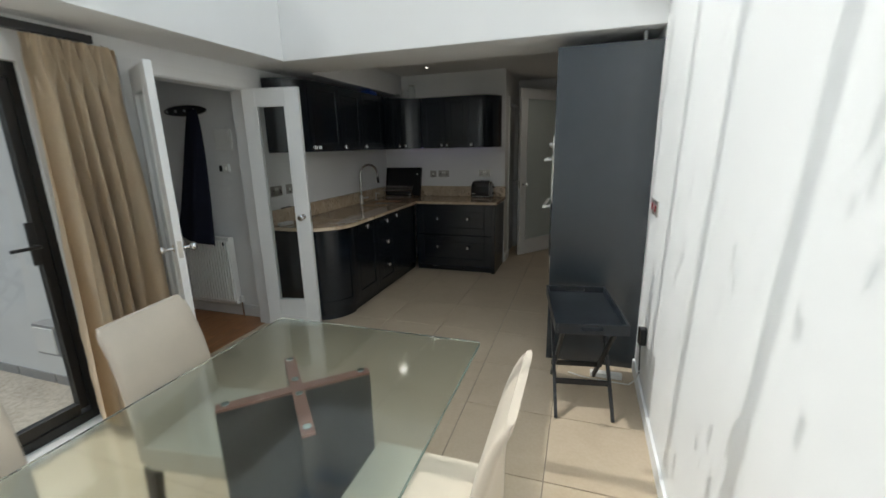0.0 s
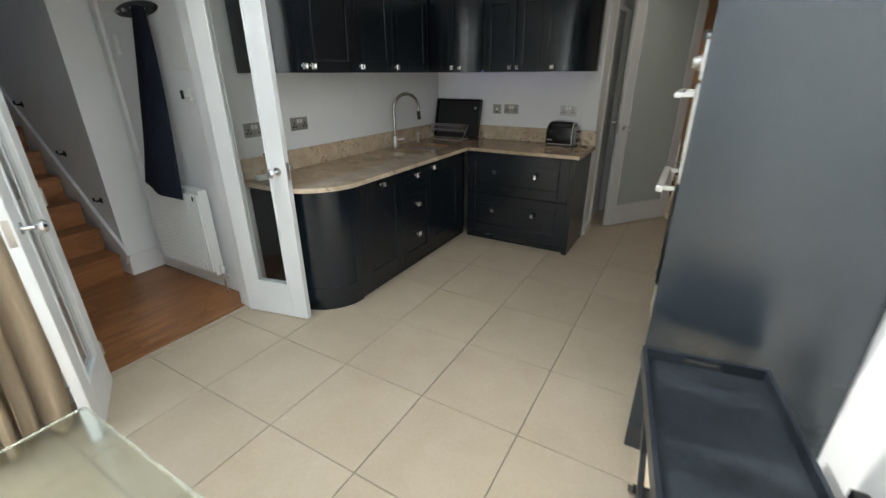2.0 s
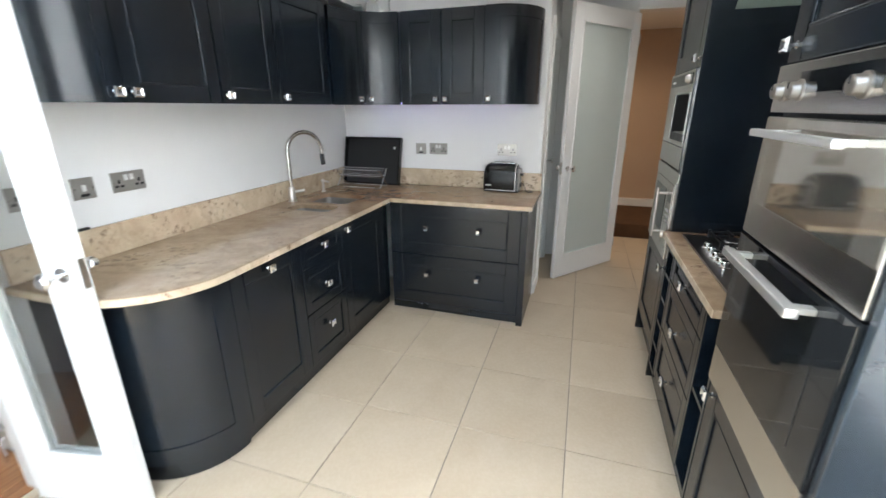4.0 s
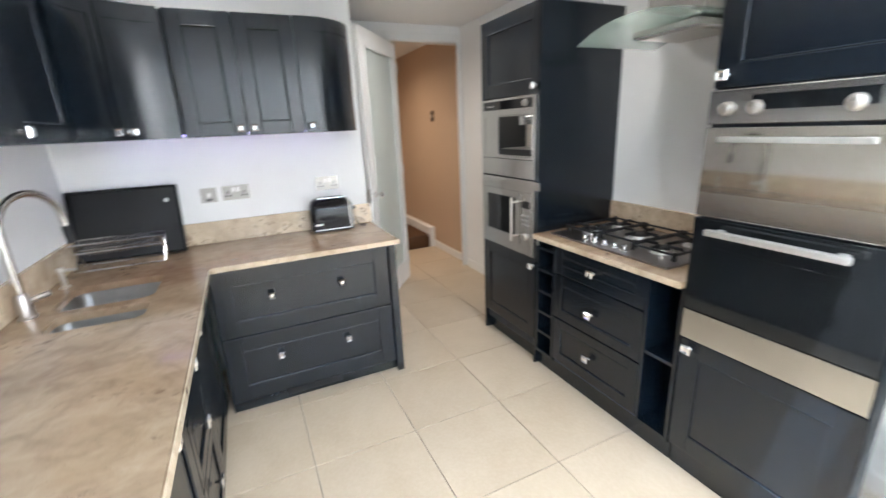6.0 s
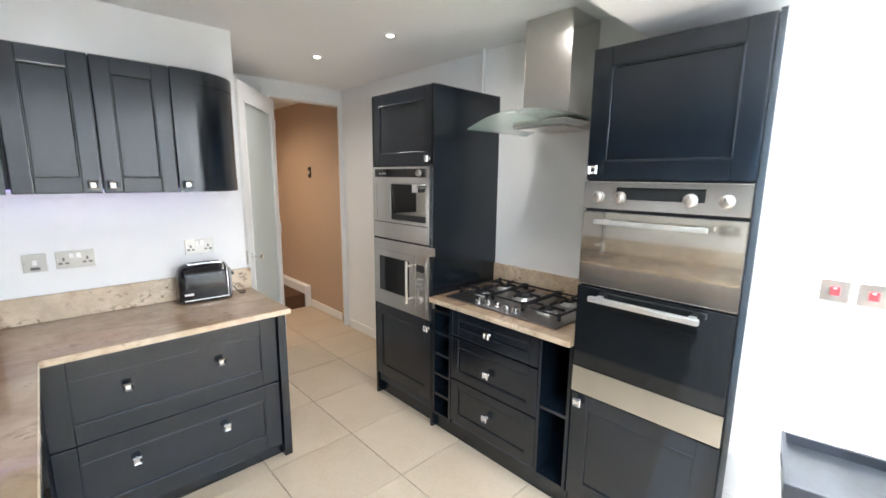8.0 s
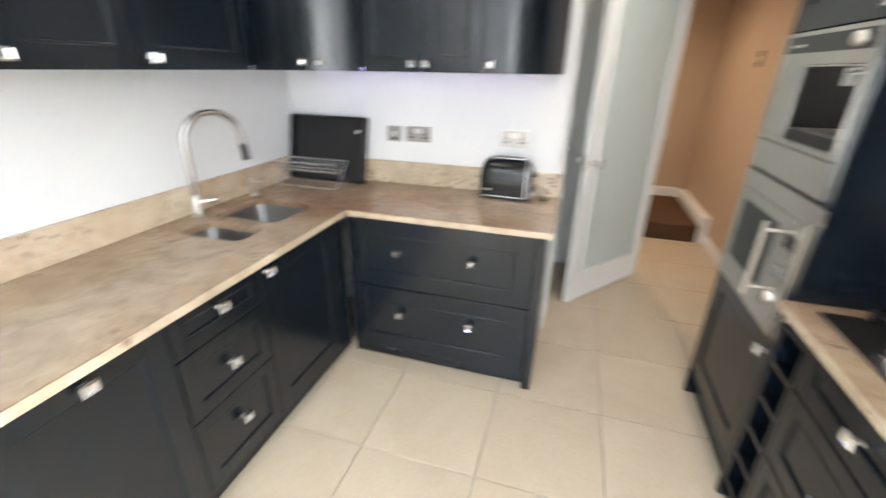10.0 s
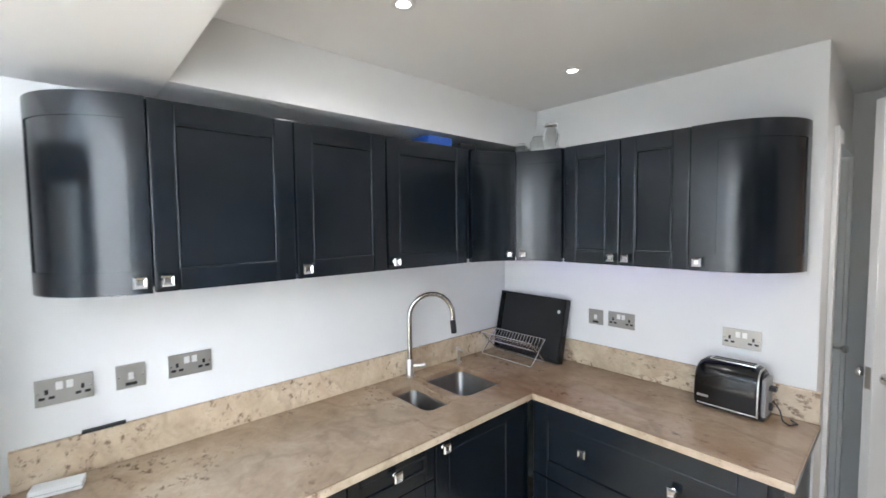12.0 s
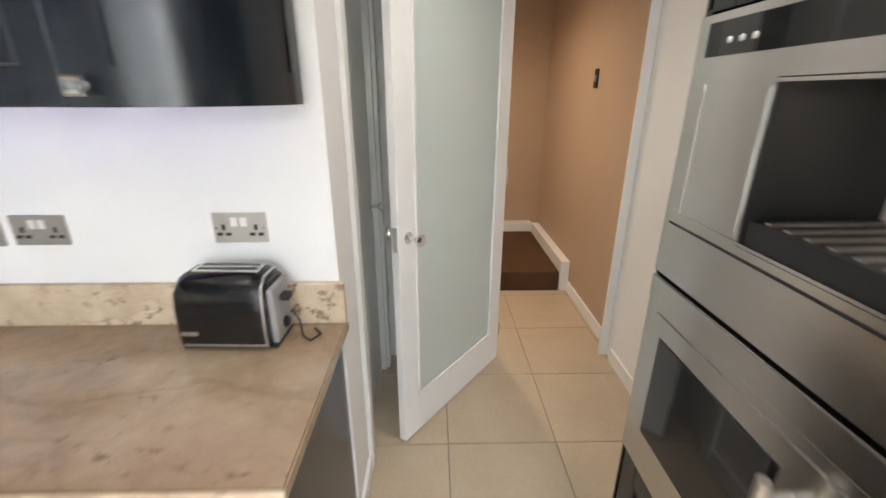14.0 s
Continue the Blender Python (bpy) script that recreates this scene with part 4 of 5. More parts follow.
steel_box(oven, "base_trim", Y0, Y1, 0.640, 0.764, STEEL, "brushed steel lower trim")


def bar_handle(parent, y0, y1, z, out=0.05, r=0.011, x=RX - 0.012, material=None, vertical=False, z1=None):
    bm = bmesh.new()
    if vertical:
        add_tube(bm, [(x - out, y0, z), (x - out, y0, z1)], r, 12)
        for zz in (z + 0.03, z1 - 0.03):
            add_tube(bm, [(x - out, y0, zz), (x + 0.004, y0, zz)], r * 0.75, 10)
    else:
        add_box(bm, x - out - r, x - out + r, y0, y1, z - r * 0.8, z + r * 0.8, 0.004)
        for yy in (y0 + 0.03, y1 - 0.03):
            add_box(bm, x - out, x + 0.004, yy - 0.012, yy + 0.012, z - 0.007, z + 0.007, 0.002)
    return part("handle", bm, material or SATIN, parent, "satin steel bar handle", vertical)


bar_handle(g, 2.96, 3.36, 1.415, material=BRIGHTSTEEL)
bar_handle(big, 2.955, 3.36, 1.095, r=0.013, material=BRIGHTSTEEL)

# hob cabinet: bottle rack, drawers, open shelves
m = unit_frame(RX, 4.388, -90)
t = thing("hob_cabinet", (0.2, 3.92, 0), "navy base cabinet with bottle rack, three drawers and open shelves", "kitchen cabinet", G_BASE)
part("body", box(RX + 0.021, EX - 0.002, 3.625, 4.225, 0.10, UNDER - 0.002), CARCASS, t)
for z0, z1 in ((0.670, 0.832), (0.405, 0.664), (0.125, 0.399)):
    d = framed("drawer_front", 0.165, 0.763, z0, z1, m, t, 0.055)
    knob(d, 0.449, 0.748 if z0 > 0.6 else (0.519 if z0 > 0.3 else 0.265), m)
for y0, y1, shelves in ((4.228, 4.386, (0.10, 0.235, 0.37, 0.505, 0.64, 0.775)), (3.447, 3.622, (0.10, 0.47))):
    part("side", box(RX + 0.0, EX - 0.01, y0, y0 + 0.016, 0.10, UNDER - 0.002, 0.001), NAVY, t)
    part("side", box(RX + 0.0, EX - 0.01, y1 - 0.016, y1, 0.10, UNDER - 0.002, 0.001), NAVY, t)
    part("back", box(EX - 0.03, EX - 0.012, y0 + 0.016, y1 - 0.016, 0.10, UNDER - 0.002), CARCASS, t)
    for z in shelves:
        part("shelf", box(RX + 0.002, EX - 0.03, y0 + 0.016, y1 - 0.016, z, z + 0.016, 0.001), NAVY, t)
part("plinth", box(RX + 0.03, RX + 0.048, 3.447, 4.388, 0, 0.10), NAVY, t)
part("worktop_bracket", box(RX - 0.006, RX + 0.014, 4.372, 4.384, 0.795, 0.835, 0.002), SATIN, t, "small chrome corner bracket")
top2 = thing("hob_worktop", (0.2, 3.92, UNDER), "polished beige granite worktop round the hob", "worktop")
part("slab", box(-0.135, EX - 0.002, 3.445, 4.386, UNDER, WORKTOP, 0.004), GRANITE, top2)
# Edge and upstand again lightened in colour for light on upright faces.
part("lit_edge", box(-0.1375, -0.1335, 3.447, 4.384, UNDER, WORKTOP - 0.003, 0.001), LITGRANITE, top2, "polished granite edge, coloured lighter for the light it catches")
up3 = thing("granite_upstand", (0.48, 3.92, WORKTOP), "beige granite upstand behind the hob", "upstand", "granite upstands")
part("strip", box(EX - 0.023, EX - 0.002, 3.446, 4.385, WORKTOP + 0.001, 1.0, 0.003), LITGRANITE, up3)

hob = thing("gas_hob", (0.18, 3.94, WORKTOP), "five-burner stainless gas hob with cast-iron grids", "hob")
HZ = WORKTOP + 0.010
part("tray", box(-0.062, 0.435, 3.565, 4.315, WORKTOP + 0.001, HZ, 0.004), HOBPLATE, hob, "brushed steel hob plate")
BURNERS = ((0.115, 4.18, 0.034), (0.325, 4.17, 0.034), (0.235, 3.955, 0.056), (0.115, 3.725, 0.040), (0.325, 3.715, 0.034))
for bx, by, br in BURNERS:
    part("burner", lathe([(br + 0.016, 0), (br + 0.016, 0.003), (br + 0.006, 0.005), (br + 0.004, 0.014), (br, 0.020)], pose(bx, by, HZ), 24), BRIGHTSTEEL, hob, "bright steel burner ring", True)
    part("burner_cap", lathe([(br - 0.002, 0), (br - 0.001, 0.006), (br - 0.008, 0.010), (br * 0.4, 0.011)], pose(bx, by, HZ + 0.020), 24), IRON, hob, "black enamelled burner cap", True)


def pan_support(y0, y1, x0, x1, burners):
    """A cast-iron grid: a low outer frame on feet, with raised fingers pointing at each burner."""
    bm = bmesh.new()
    h, z = 0.0038, HZ + 0.034
    for a, b in (((x0, y0), (x1, y0)), ((x0, y1), (x1, y1)), ((x0, y0), (x0, y1)), ((x1, y0), (x1, y1))):
        add_box(bm, min(a[0], b[0]) - h, max(a[0], b[0]) + h, min(a[1], b[1]) - h, max(a[1], b[1]) + h, z - 0.010, z, 0.002)
    for bx, by, br in burners:
        for dx, dy in ((1, 0), (-1, 0), (0, 1), (0, -1)):
            far = (x1 - bx if dx > 0 else bx - x0) if dx else (y1 - by if dy > 0 else by - y0)
            far = min(far, 0.105)
            a, b = 0.6 * br, far
            xs, ys = sorted((bx + dx * a, bx + dx * b)), sorted((by + dy * a, by + dy * b))
            add_box(bm, xs[0] - (0.0 if dx else h), xs[1] + (0.0 if dx else h), ys[0] - (0.0 if dy else h), ys[1] + (0.0 if dy else h), z - 0.006, z + 0.009, 0.002)
    for fx in (x0, x1):
        for fy in (y0, y1):
            add_box(bm, fx - 0.007, fx + 0.007, fy - 0.007, fy + 0.007, HZ + 0.001, z + 0.006, 0.002)
    part("pan_support", bm, IRON, hob, "black cast-iron grid")


pan_support(4.085, 4.285, 0.045, 0.415, BURNERS[:2])
pan_support(3.845, 4.065, 0.075, 0.415, BURNERS[2:3])
pan_support(3.605, 3.825, 0.035, 0.415, BURNERS[3:])
for k, yy in enumerate((4.10, 4.032, 3.965, 3.90, 3.842)):
    dial = part("dial", lathe([(0.021, 0), (0.021, 0.004), (0.017, 0.007), (0.016, 0.024), (0.011, 0.028)], pose(-0.005, yy, HZ), 18), CHROME, hob, "round chrome dial", True)
    part("dial_mark", box(-0.0055, -0.0045, yy - 0.010, yy + 0.010, HZ + 0.0279, HZ + 0.0287), BLACK, dial)

hood = thing("cooker_hood", (0.3, 3.92, 1.84), "stainless chimney cooker hood with a curved glass canopy", "cooker hood")
part("chimney", box(0.215, EX - 0.002, 3.725, 4.005, 1.905, CEILING - 0.002, 0.003), STEEL, hood, "brushed steel chimney")
bm = bmesh.new()
prof = [(3.46 + 0.71 * s, 1.838 + 0.066 * (1 - (2 * s - 1) ** 2)) for s in np.linspace(0, 1, 19)]
rows = []
for yy, zz in prof:
    s = (yy - 3.815) / 0.355
    front = -0.06 - 0.035 * (1 - s * s)
    rows.append([bm.verts.new((xx, yy, zz)) for xx in np.linspace(front, EX - 0.004, 6)])
for u, w in zip(rows, rows[1:]):
    for k in range(5):
        bm.faces.new((u[k], u[k + 1], w[k + 1], w[k]))
bmesh.ops.solidify(bm, geom=list(bm.faces), thickness=0.007)
bmesh.ops.recalc_face_normals(bm, faces=bm.faces)
part("canopy", bm, HOODGLASS, hood, "curved smoky glass canopy", True).visible_shadow = False
part("motor_box", box(0.16, EX - 0.003, 3.71, 4.03, 1.852, 1.885, 0.006), STEEL, hood)
part("filter", box(0.18, 0.46, 3.73, 4.01, 1.845, 1.852), SATIN, hood)

# far tower: steam oven and microwave
m = unit_frame(RX, 5.005, -90)
t = thing("appliance_tower", (0.2, 4.7, 0), "tall navy housing with two built-in appliances", "oven housing")
part("side_panel", box(RX, EX - 0.002, 4.389, 4.409, 0.0, 2.105, 0.002), NAVY, t)
part("side_panel", box(RX, EX - 0.002, 4.985, 5.005, 0.0, 2.105, 0.002), NAVY, t)
bm = box(RX + 0.021, EX - 0.002, 4.410, 4.984, 0.10, 1.17)
add_box(bm, RX + 0.021, EX - 0.002, 4.410, 4.984, 1.655, 2.10)
add_box(bm, RX + 0.28, EX - 0.002, 4.410, 4.984, 1.171, 1.654)
part("body", bm, CARCASS, t)
d = framed("upper_door", 0.003, 0.613, 1.652, 2.105, m, t)
knob(d, 0.575, 1.69, m)
d = framed("lower_door", 0.003, 0.613, 0.165, 0.703, m, t)
knob(d, 0.575, 0.652, m)
part("plinth", box(RX + 0.045, RX + 0.06, 4.40, 5.0, 0, 0.16), NAVY, t)
Y0, Y1 = 4.412, 4.99
st = thing("steam_oven", (-0.1, 4.7, 1.17), "built-in stainless steel coffee and steam oven", "oven")
F0 = RX - 0.012
bm = bmesh.new()
for b in ((Y0, Y1, 1.545, 1.645), (Y0, Y1, 1.178, 1.302), (Y0, Y0 + 0.030, 1.302, 1.545), (4.785, Y1, 1.302, 1.545)):
    add_box(bm, F0, RX + 0.02, b[0], b[1], b[2], b[3])
fr = part("frame", bm, STEEL, st, "brushed steel frame")
part("control_strip", box(F0 - 0.0025, F0 + 0.001, Y0 + 0.03, Y1 - 0.03, 1.580, 1.632, 0.001), BLACKGLASS, fr, "black control strip")
part("dial", lathe([(0.020, 0), (0.020, 0.006), (0.016, 0.018)], pose(F0 - 0.002, 4.50, 1.606, 0, -90, 0), 16), SATIN, st, "", True)
for k in range(3):
    part("button", lathe([(0.005, 0), (0.005, 0.002), (0.003, 0.003)], pose(F0 - 0.0025, 4.90 - 0.028 * k, 1.602, 0, -90, 0), 8), PLASTICW, st)
part("side_panel", box(F0 - 0.0015, F0 + 0.001, 4.792, 4.940, 1.318, 1.532, 0.0), STEEL, st, "flat steel service panel")
bm = bmesh.new()
for y0, y1, z0, z1 in ((4.436, 4.949, 1.538, 1.543), (4.436, 4.949, 1.304, 1.309), (4.944, 4.949, 1.309, 1.538), (4.436, 4.441, 1.309, 1.538)):
    add_box(bm, F0 - 0.002, F0 + 0.001, y0, y1, z0, z1, 0.0)
part("door_rim", bm, STEEL, st)
niche = part("niche_back", box(RX + 0.196, RX + 0.20, Y0 + 0.034, 4.781, 1.302, 1.541), surface("pale_niche_steel", (0.84, 0.79, 0.70), 0.42, 0.05, 8, 90, 0.0, 0.0, 0.04), st, "steel back of the cup niche")
part("niche_side", box(F0 + 0.0005, RX + 0.196, Y0 + 0.030, Y0 + 0.034, 1.302, 1.545), BLACK, niche)
part("niche_side", box(F0 + 0.0005, RX + 0.196, 4.779, 4.785, 1.302, 1.545), BLACK, niche)
part("niche_top", box(F0 + 0.0005, RX + 0.196, Y0 + 0.034, 4.779, 1.541, 1.545), BLACK, niche)
part("drip_tray", box(RX - 0.008, RX + 0.196, Y0 + 0.035, 4.778, 1.302, 1.345, 0.003), BLACK, st, "black drip tray")
for k in range(9):
    part("grate_bar", box(RX + 0.0, RX + 0.18, 4.47 + 0.034 * k, 4.482 + 0.034 * k, 1.345, 1.349, 0.001), SATIN, st)
part("spout", box(RX + 0.03, RX + 0.10, 4.565, 4.625, 1.485, 1.541, 0.006), CHROME, st, "chrome spout")
part("niche_lamp", box(RX + 0.10, RX + 0.125, 4.50, 4.54, 1.5365, 1.5405), make_glow("niche_lamp_lens", (1.0, 0.90, 0.76), 22.0), st, "small lit lens above the cup niche")
part("spout_pipe", tube([(RX + 0.02, 4.47, 1.525), (RX + 0.02, 4.56, 1.520)], 0.007, 8), CHROME, st, "", True)
part("drawer_seam", box(F0 - 0.0015, F0 + 0.001, Y0 + 0.02, Y1 - 0.02, 1.284, 1.288), BLACK, fr)
mw = thing("microwave", (-0.1, 4.7, 0.71), "built-in stainless steel microwave with a vertical bar handle", "microwave")
fr = steel_box(mw, "frame", Y0, Y1, 0.708, 1.168, STEEL)
part("trim_strip", box(RX - 0.0145, RX - 0.0118, Y0 - 0.055, Y1 - 0.002, 1.118, 1.166, 0.001), STEEL, mw, "projecting steel trim strip")
dr = part("door", box(RX - 0.0155, RX - 0.0122, 4.548, Y1 - 0.04, 0.765, 1.095, 0.001), STEEL, mw)
part("window", box(RX - 0.0175, RX - 0.0150, 4.600, 4.918, 0.812, 1.052, 0.001), BLACKGLASS, dr, "dark glass window")
bar_handle(dr, 4.572, 4.572, 0.79, 0.045, 0.009, RX - 0.015, SATIN, True, 1.062)
ctl = part("control_panel", box(RX - 0.0155, RX - 0.0122, 4.435, 4.540, 0.765, 1.095, 0.001), STEEL, mw)
part("display", box(RX - 0.0170, RX - 0.0150, 4.452, 4.525, 1.0, 1.045, 0.001), BLACKGLASS, ctl)
for a in range(3):
    for b in range(3):
        part("button", lathe([(0.007, 0), (0.007, 0.003), (0.004, 0.004)], pose(RX - 0.0155, 4.460 + 0.027 * a, 0.955 - 0.028 * b, 0, -90, 0), 8), GREYPL, ctl)
part("dial", lathe([(0.022, 0), (0.022, 0.006), (0.018, 0.018)], pose(RX - 0.0155, 4.488, 0.825, 0, -90, 0), 16), SATIN, mw, "", True)

pipe = thing("pipe", (0.44, 4.5, 2.1), "thin white pipe rising from the tall unit to the ceiling", "pipe", "white service pipes")
part("tube", tube([(0.44, 4.5, 2.102), (0.44, 4.5, CEILING - 0.001)], 0.011, 10), GLOSSWHITE, pipe, "", True)
pipe = thing("pipe", (0.40, 2.95, 2.09), "thin white pipe rising from the tall unit to the beam", "pipe", "white service pipes")
part("tube", tube([(0.40, 2.95, 2.091), (0.40, 2.95, SOFFIT - 0.001)], 0.012, 10), GLOSSWHITE, pipe, "", True)

# ---- things on the worktop and walls ----
def socket(at, turn, double, white, label):
    """A switched socket plate; its own y axis runs into the wall."""
    m = pose(*at, 0, 0, turn)
    t = thing("double_socket" if double else "single_switch", at, label, "socket" if double else "switch")
    w = 0.0735 if double else 0.043
    plate = part("plate", box(-w, w, -0.007, 0.0, -0.043, 0.043, 0.002, m), SHINYPLATE if white else PLATE, t)
    if double:
        for s in (-1, 1):
            part("rocker", box(s * 0.013 - 0.009, s * 0.013 + 0.009, -0.011, -0.007, 0.005, 0.031, 0.002, m), PLASTICW, plate, "white rocker switch")
            for dx, dz, a, b in ((0, 0.002, 0.0045, 0.008), (-0.012, -0.018, 0.0075, 0.0045), (0.012, -0.018, 0.0075, 0.0045)):
                part("pin_hole", box(s * 0.045 + dx - a, s * 0.045 + dx + a, -0.0082, -0.0068, dz - b, dz + b, 0, m), BLACK, plate)
    else:
        part("rocker", box(-0.008, 0.008, -0.012, -0.007, -0.012, 0.014, 0.002, m), PLASTICW, plate, "white rocker switch")
        part("fuse_cover", box(-0.017, 0.017, -0.0085, -0.007, -0.033, -0.022, 0.001, m), BLACK, plate)
    for s in (-1, 1):
        part("screw", lathe([(0.003, 0), (0.003, 0.001), (0.002, 0.0015)], m @ pose(s * (w - 0.008), -0.007, 0, 90, 0, 0), 8), CHROME, plate)


socket((WX + 0.001, 3.04, 1.167), 90, True, False, "brushed steel double socket on the wall above the worktop")
socket((WX + 0.001, 3.217, 1.168), 90, False, False, "brushed steel fused switch on the wall above the worktop")
socket((WX + 0.001, 3.405, 1.17), 90, True, False, "brushed steel double socket on the wall above the worktop")
socket((-1.82, NY - 0.001, 1.162), 0, False, False, "brushed steel fused switch on the back wall")
socket((-1.672, NY - 0.001, 1.165), 0, True, False, "brushed steel double socket on the back wall")
socket((-1.12, NY - 0.001, 1.17), 0, True, True, "shiny steel double socket on the wall above the toaster")

for k, (yc, lab) in enumerate(((2.655, "steel cooker switch with a red rocker"), (2.545, "steel cooker switch with a red rocker"))):
    m = pose(EX - 0.001, yc, 1.155, 0, 0, -90)
    t = thing("cooker_switch", (EX - 0.001, yc, 1.155), lab + " on the sunlit wall", "switch", "red cooker switches")
    plate = part("plate", box(-0.045, 0.045, -0.008, 0, -0.043, 0.043, 0.002, m), SATIN, t)
    part("rocker", box(-0.015, 0.015, -0.013, -0.008, -0.018, 0.018, 0.002, m), REDSW, plate, "red rocker")
    part("neon", box(-0.004, 0.004, -0.0145, -0.014, 0.008, 0.014, 0, m), PLASTICW, plate)

# toaster
t = thing("toaster", (-1.16, 5.23, WORKTOP), "black two-slot toaster with chrome top and end", "toaster")
m = pose(-1.128, 5.230, WORKTOP, 0, 0, -2) @ Matrix.Diagonal((0.94, 0.92, 1.05, 1))
bm = bmesh.new()
sec = [(-0.076, 0.012), (-0.081, 0.05), (-0.077, 0.13), (-0.066, 0.180), (-0.036, 0.203), (0.036, 0.203), (0.062, 0.185), (0.072, 0.14), (0.074, 0.05), (0.072, 0.012)]
rows = []
for xx, f in ((-0.148, 0.60), (-0.145, 0.74), (-0.139, 0.84), (-0.128, 0.92), (-0.112, 0.975), (-0.092, 1.0), (0.080, 1.0), (0.098, 0.985), (0.113, 0.95), (0.124, 0.90)):
    rows.append([bm.verts.new(m @ Vector((xx, a * min(1, f + 0.04), 0.012 + (b - 0.012) * f))) for a, b in sec])
for u, w in zip(rows, rows[1:]):
    for k in range(len(sec) - 1):
        bm.faces.new((u[k], u[k + 1], w[k + 1], w[k]))
    bm.faces.new((u[-1], u[0], w[0], w[-1]))
bm.faces.new(rows[0][::-1])
bm.faces.new(rows[-1])
bmesh.ops.recalc_face_normals(bm, faces=bm.faces)
shell = part("shell", bm, BLACKGLOSS, t, "black gloss body", True)
part("chrome_top", box(-0.090, 0.095, -0.032, 0.034, 0.199, 0.2065, 0.003, m), CHROME, t, "chrome top")
for s in (-0.014, 0.016):
    part("slot", box(-0.080, 0.085, s - 0.008, s + 0.008, 0.2062, 0.2075, 0, m), BLACK, t)
bm = bmesh.new()
add_box(bm, 0.122, 0.140, -0.062, 0.058, 0.016, 0.165, 0.008, m)
end = part("end_panel", bm, GREYPL, t, "grey end panel")
part("lever", box(0.138, 0.166, -0.018, 0.018, 0.118, 0.134, 0.004, m), BLACK, end)
part("dial", lathe([(0.016, 0), (0.016, 0.008), (0.012, 0.012)], m @ pose(0.139, 0.0, 0.05, 0, 90, 0), 14), BLACK, end, "", True)
bm = bmesh.new()
rows = [[bm.verts.new(m @ Vector((xx, a * 1.02, 0.012 + (b - 0.012) * 0.965))) for a, b in sec] for xx in (0.110, 0.111, 0.1145, 0.1155)]
for u, w in zip(rows, rows[1:]):
    for k in range(len(sec)):
        bm.faces.new((u[k], u[(k + 1) % len(sec)], w[(k + 1) % len(sec)], w[k]))
bm.faces.new(rows[0][::-1])
bm.faces.new(rows[-1])
bmesh.ops.recalc_face_normals(bm, faces=bm.faces)
part("chrome_band", bm, SATIN, t, "chrome band round the end", True)
part("base", box(-0.138, 0.136, -0.064, 0.062, 0.002, 0.014, 0.003, m), BLACK, t)
part("base_trim", box(-0.126, 0.112, -0.0775, 0.072, 0.013, 0.019, 0.002, m), SATIN, t, "thin chrome line above the base")
part("maker_badge", box(-0.125, -0.078, -0.0826, -0.0802, 0.046, 0.056, 0, m), SATIN, shell, "pale illegible lettering bar")
part("crumb_knob", lathe([(0.010, 0), (0.010, 0.012), (0.007, 0.014)], m @ pose(-0.138, -0.03, 0.02, 0, -90, 0), 10), BLACK, t)
cord = [(-1.02, 5.26, 0.90), (-0.99, 5.27, 0.935), (-0.965, 5.25, 0.91), (-0.95, 5.22, 0.878), (-0.925, 5.20, 0.8755), (-0.905, 5.235, 0.8755), (-0.93, 5.265, 0.8755)]
part("power_cord", tube(cord, 0.0032, 6), BLACK, t, "thin black cord", True)

# black serving tray leaning in the corner
lean = math.degrees(math.atan2(0.085, 0.365))
m = pose(-2.225, 5.205, WORKTOP + 0.002, -lean, 0, -2)
t = thing("serving_tray", (-2.225, 5.205, WORKTOP), "black rectangular tray leaning against the wall", "tray")
part("panel", box(-0.25, 0.25, 0.0, 0.008, 0.004, 0.375, 0.002, m), BLACK, t)
for b in ((-0.255, 0.255, -0.035, 0.010, 0.0, 0.012), (-0.255, 0.255, -0.035, 0.010, 0.368, 0.380), (-0.255, -0.243, -0.035, 0.010, 0.012, 0.368), (0.243, 0.255, -0.035, 0.010, 0.012, 0.368)):
    part("rim", box(*b, 0.002, m), BLACKGLOSS, t)
part("sticker", lathe([(0.011, 0), (0.011, 0.001), (0.009, 0.0012)], m @ pose(0.19, -0.001, 0.30, 90, 0, 0), 12), PLASTICW, t, "small round white sticker")

# wire dish rack
t = thing("dish_rack", (-2.25, 5.08, WORKTOP), "folding chrome wire dish rack in front of the tray", "dish rack")
za, zb, zm = 0.872 + 0.004, 1.012, 0.962
for y0, z0, y1, z1 in ((5.02, za, 5.16, zb), (5.16, za, 5.02, zb)):
    for xx in (-2.44, -2.06):
        part("leg", tube([(xx, y0, z0), (xx, y1, z1)], 0.004, 8), CHROME, t, "", True)
for yy, zz in ((5.02, zb), (5.16, zb), (5.055, zm), (5.125, zm), (5.02, za), (5.16, za)):
    part("rail", tube([(-2.44, yy, zz), (-2.06, yy, zz)], 0.0032, 8), CHROME, t, "", True)
bm = bmesh.new()
for k in range(17):
    xx = -2.43 + 0.0225 * k
    add_tube(bm, [(xx, 5.02, zb), (xx, 5.055, zm), (xx, 5.09, zm - 0.02), (xx, 5.125, zm), (xx, 5.16, zb)], 0.0016, 5)
part("wires", bm, CHROME, t, "thin chrome wires")

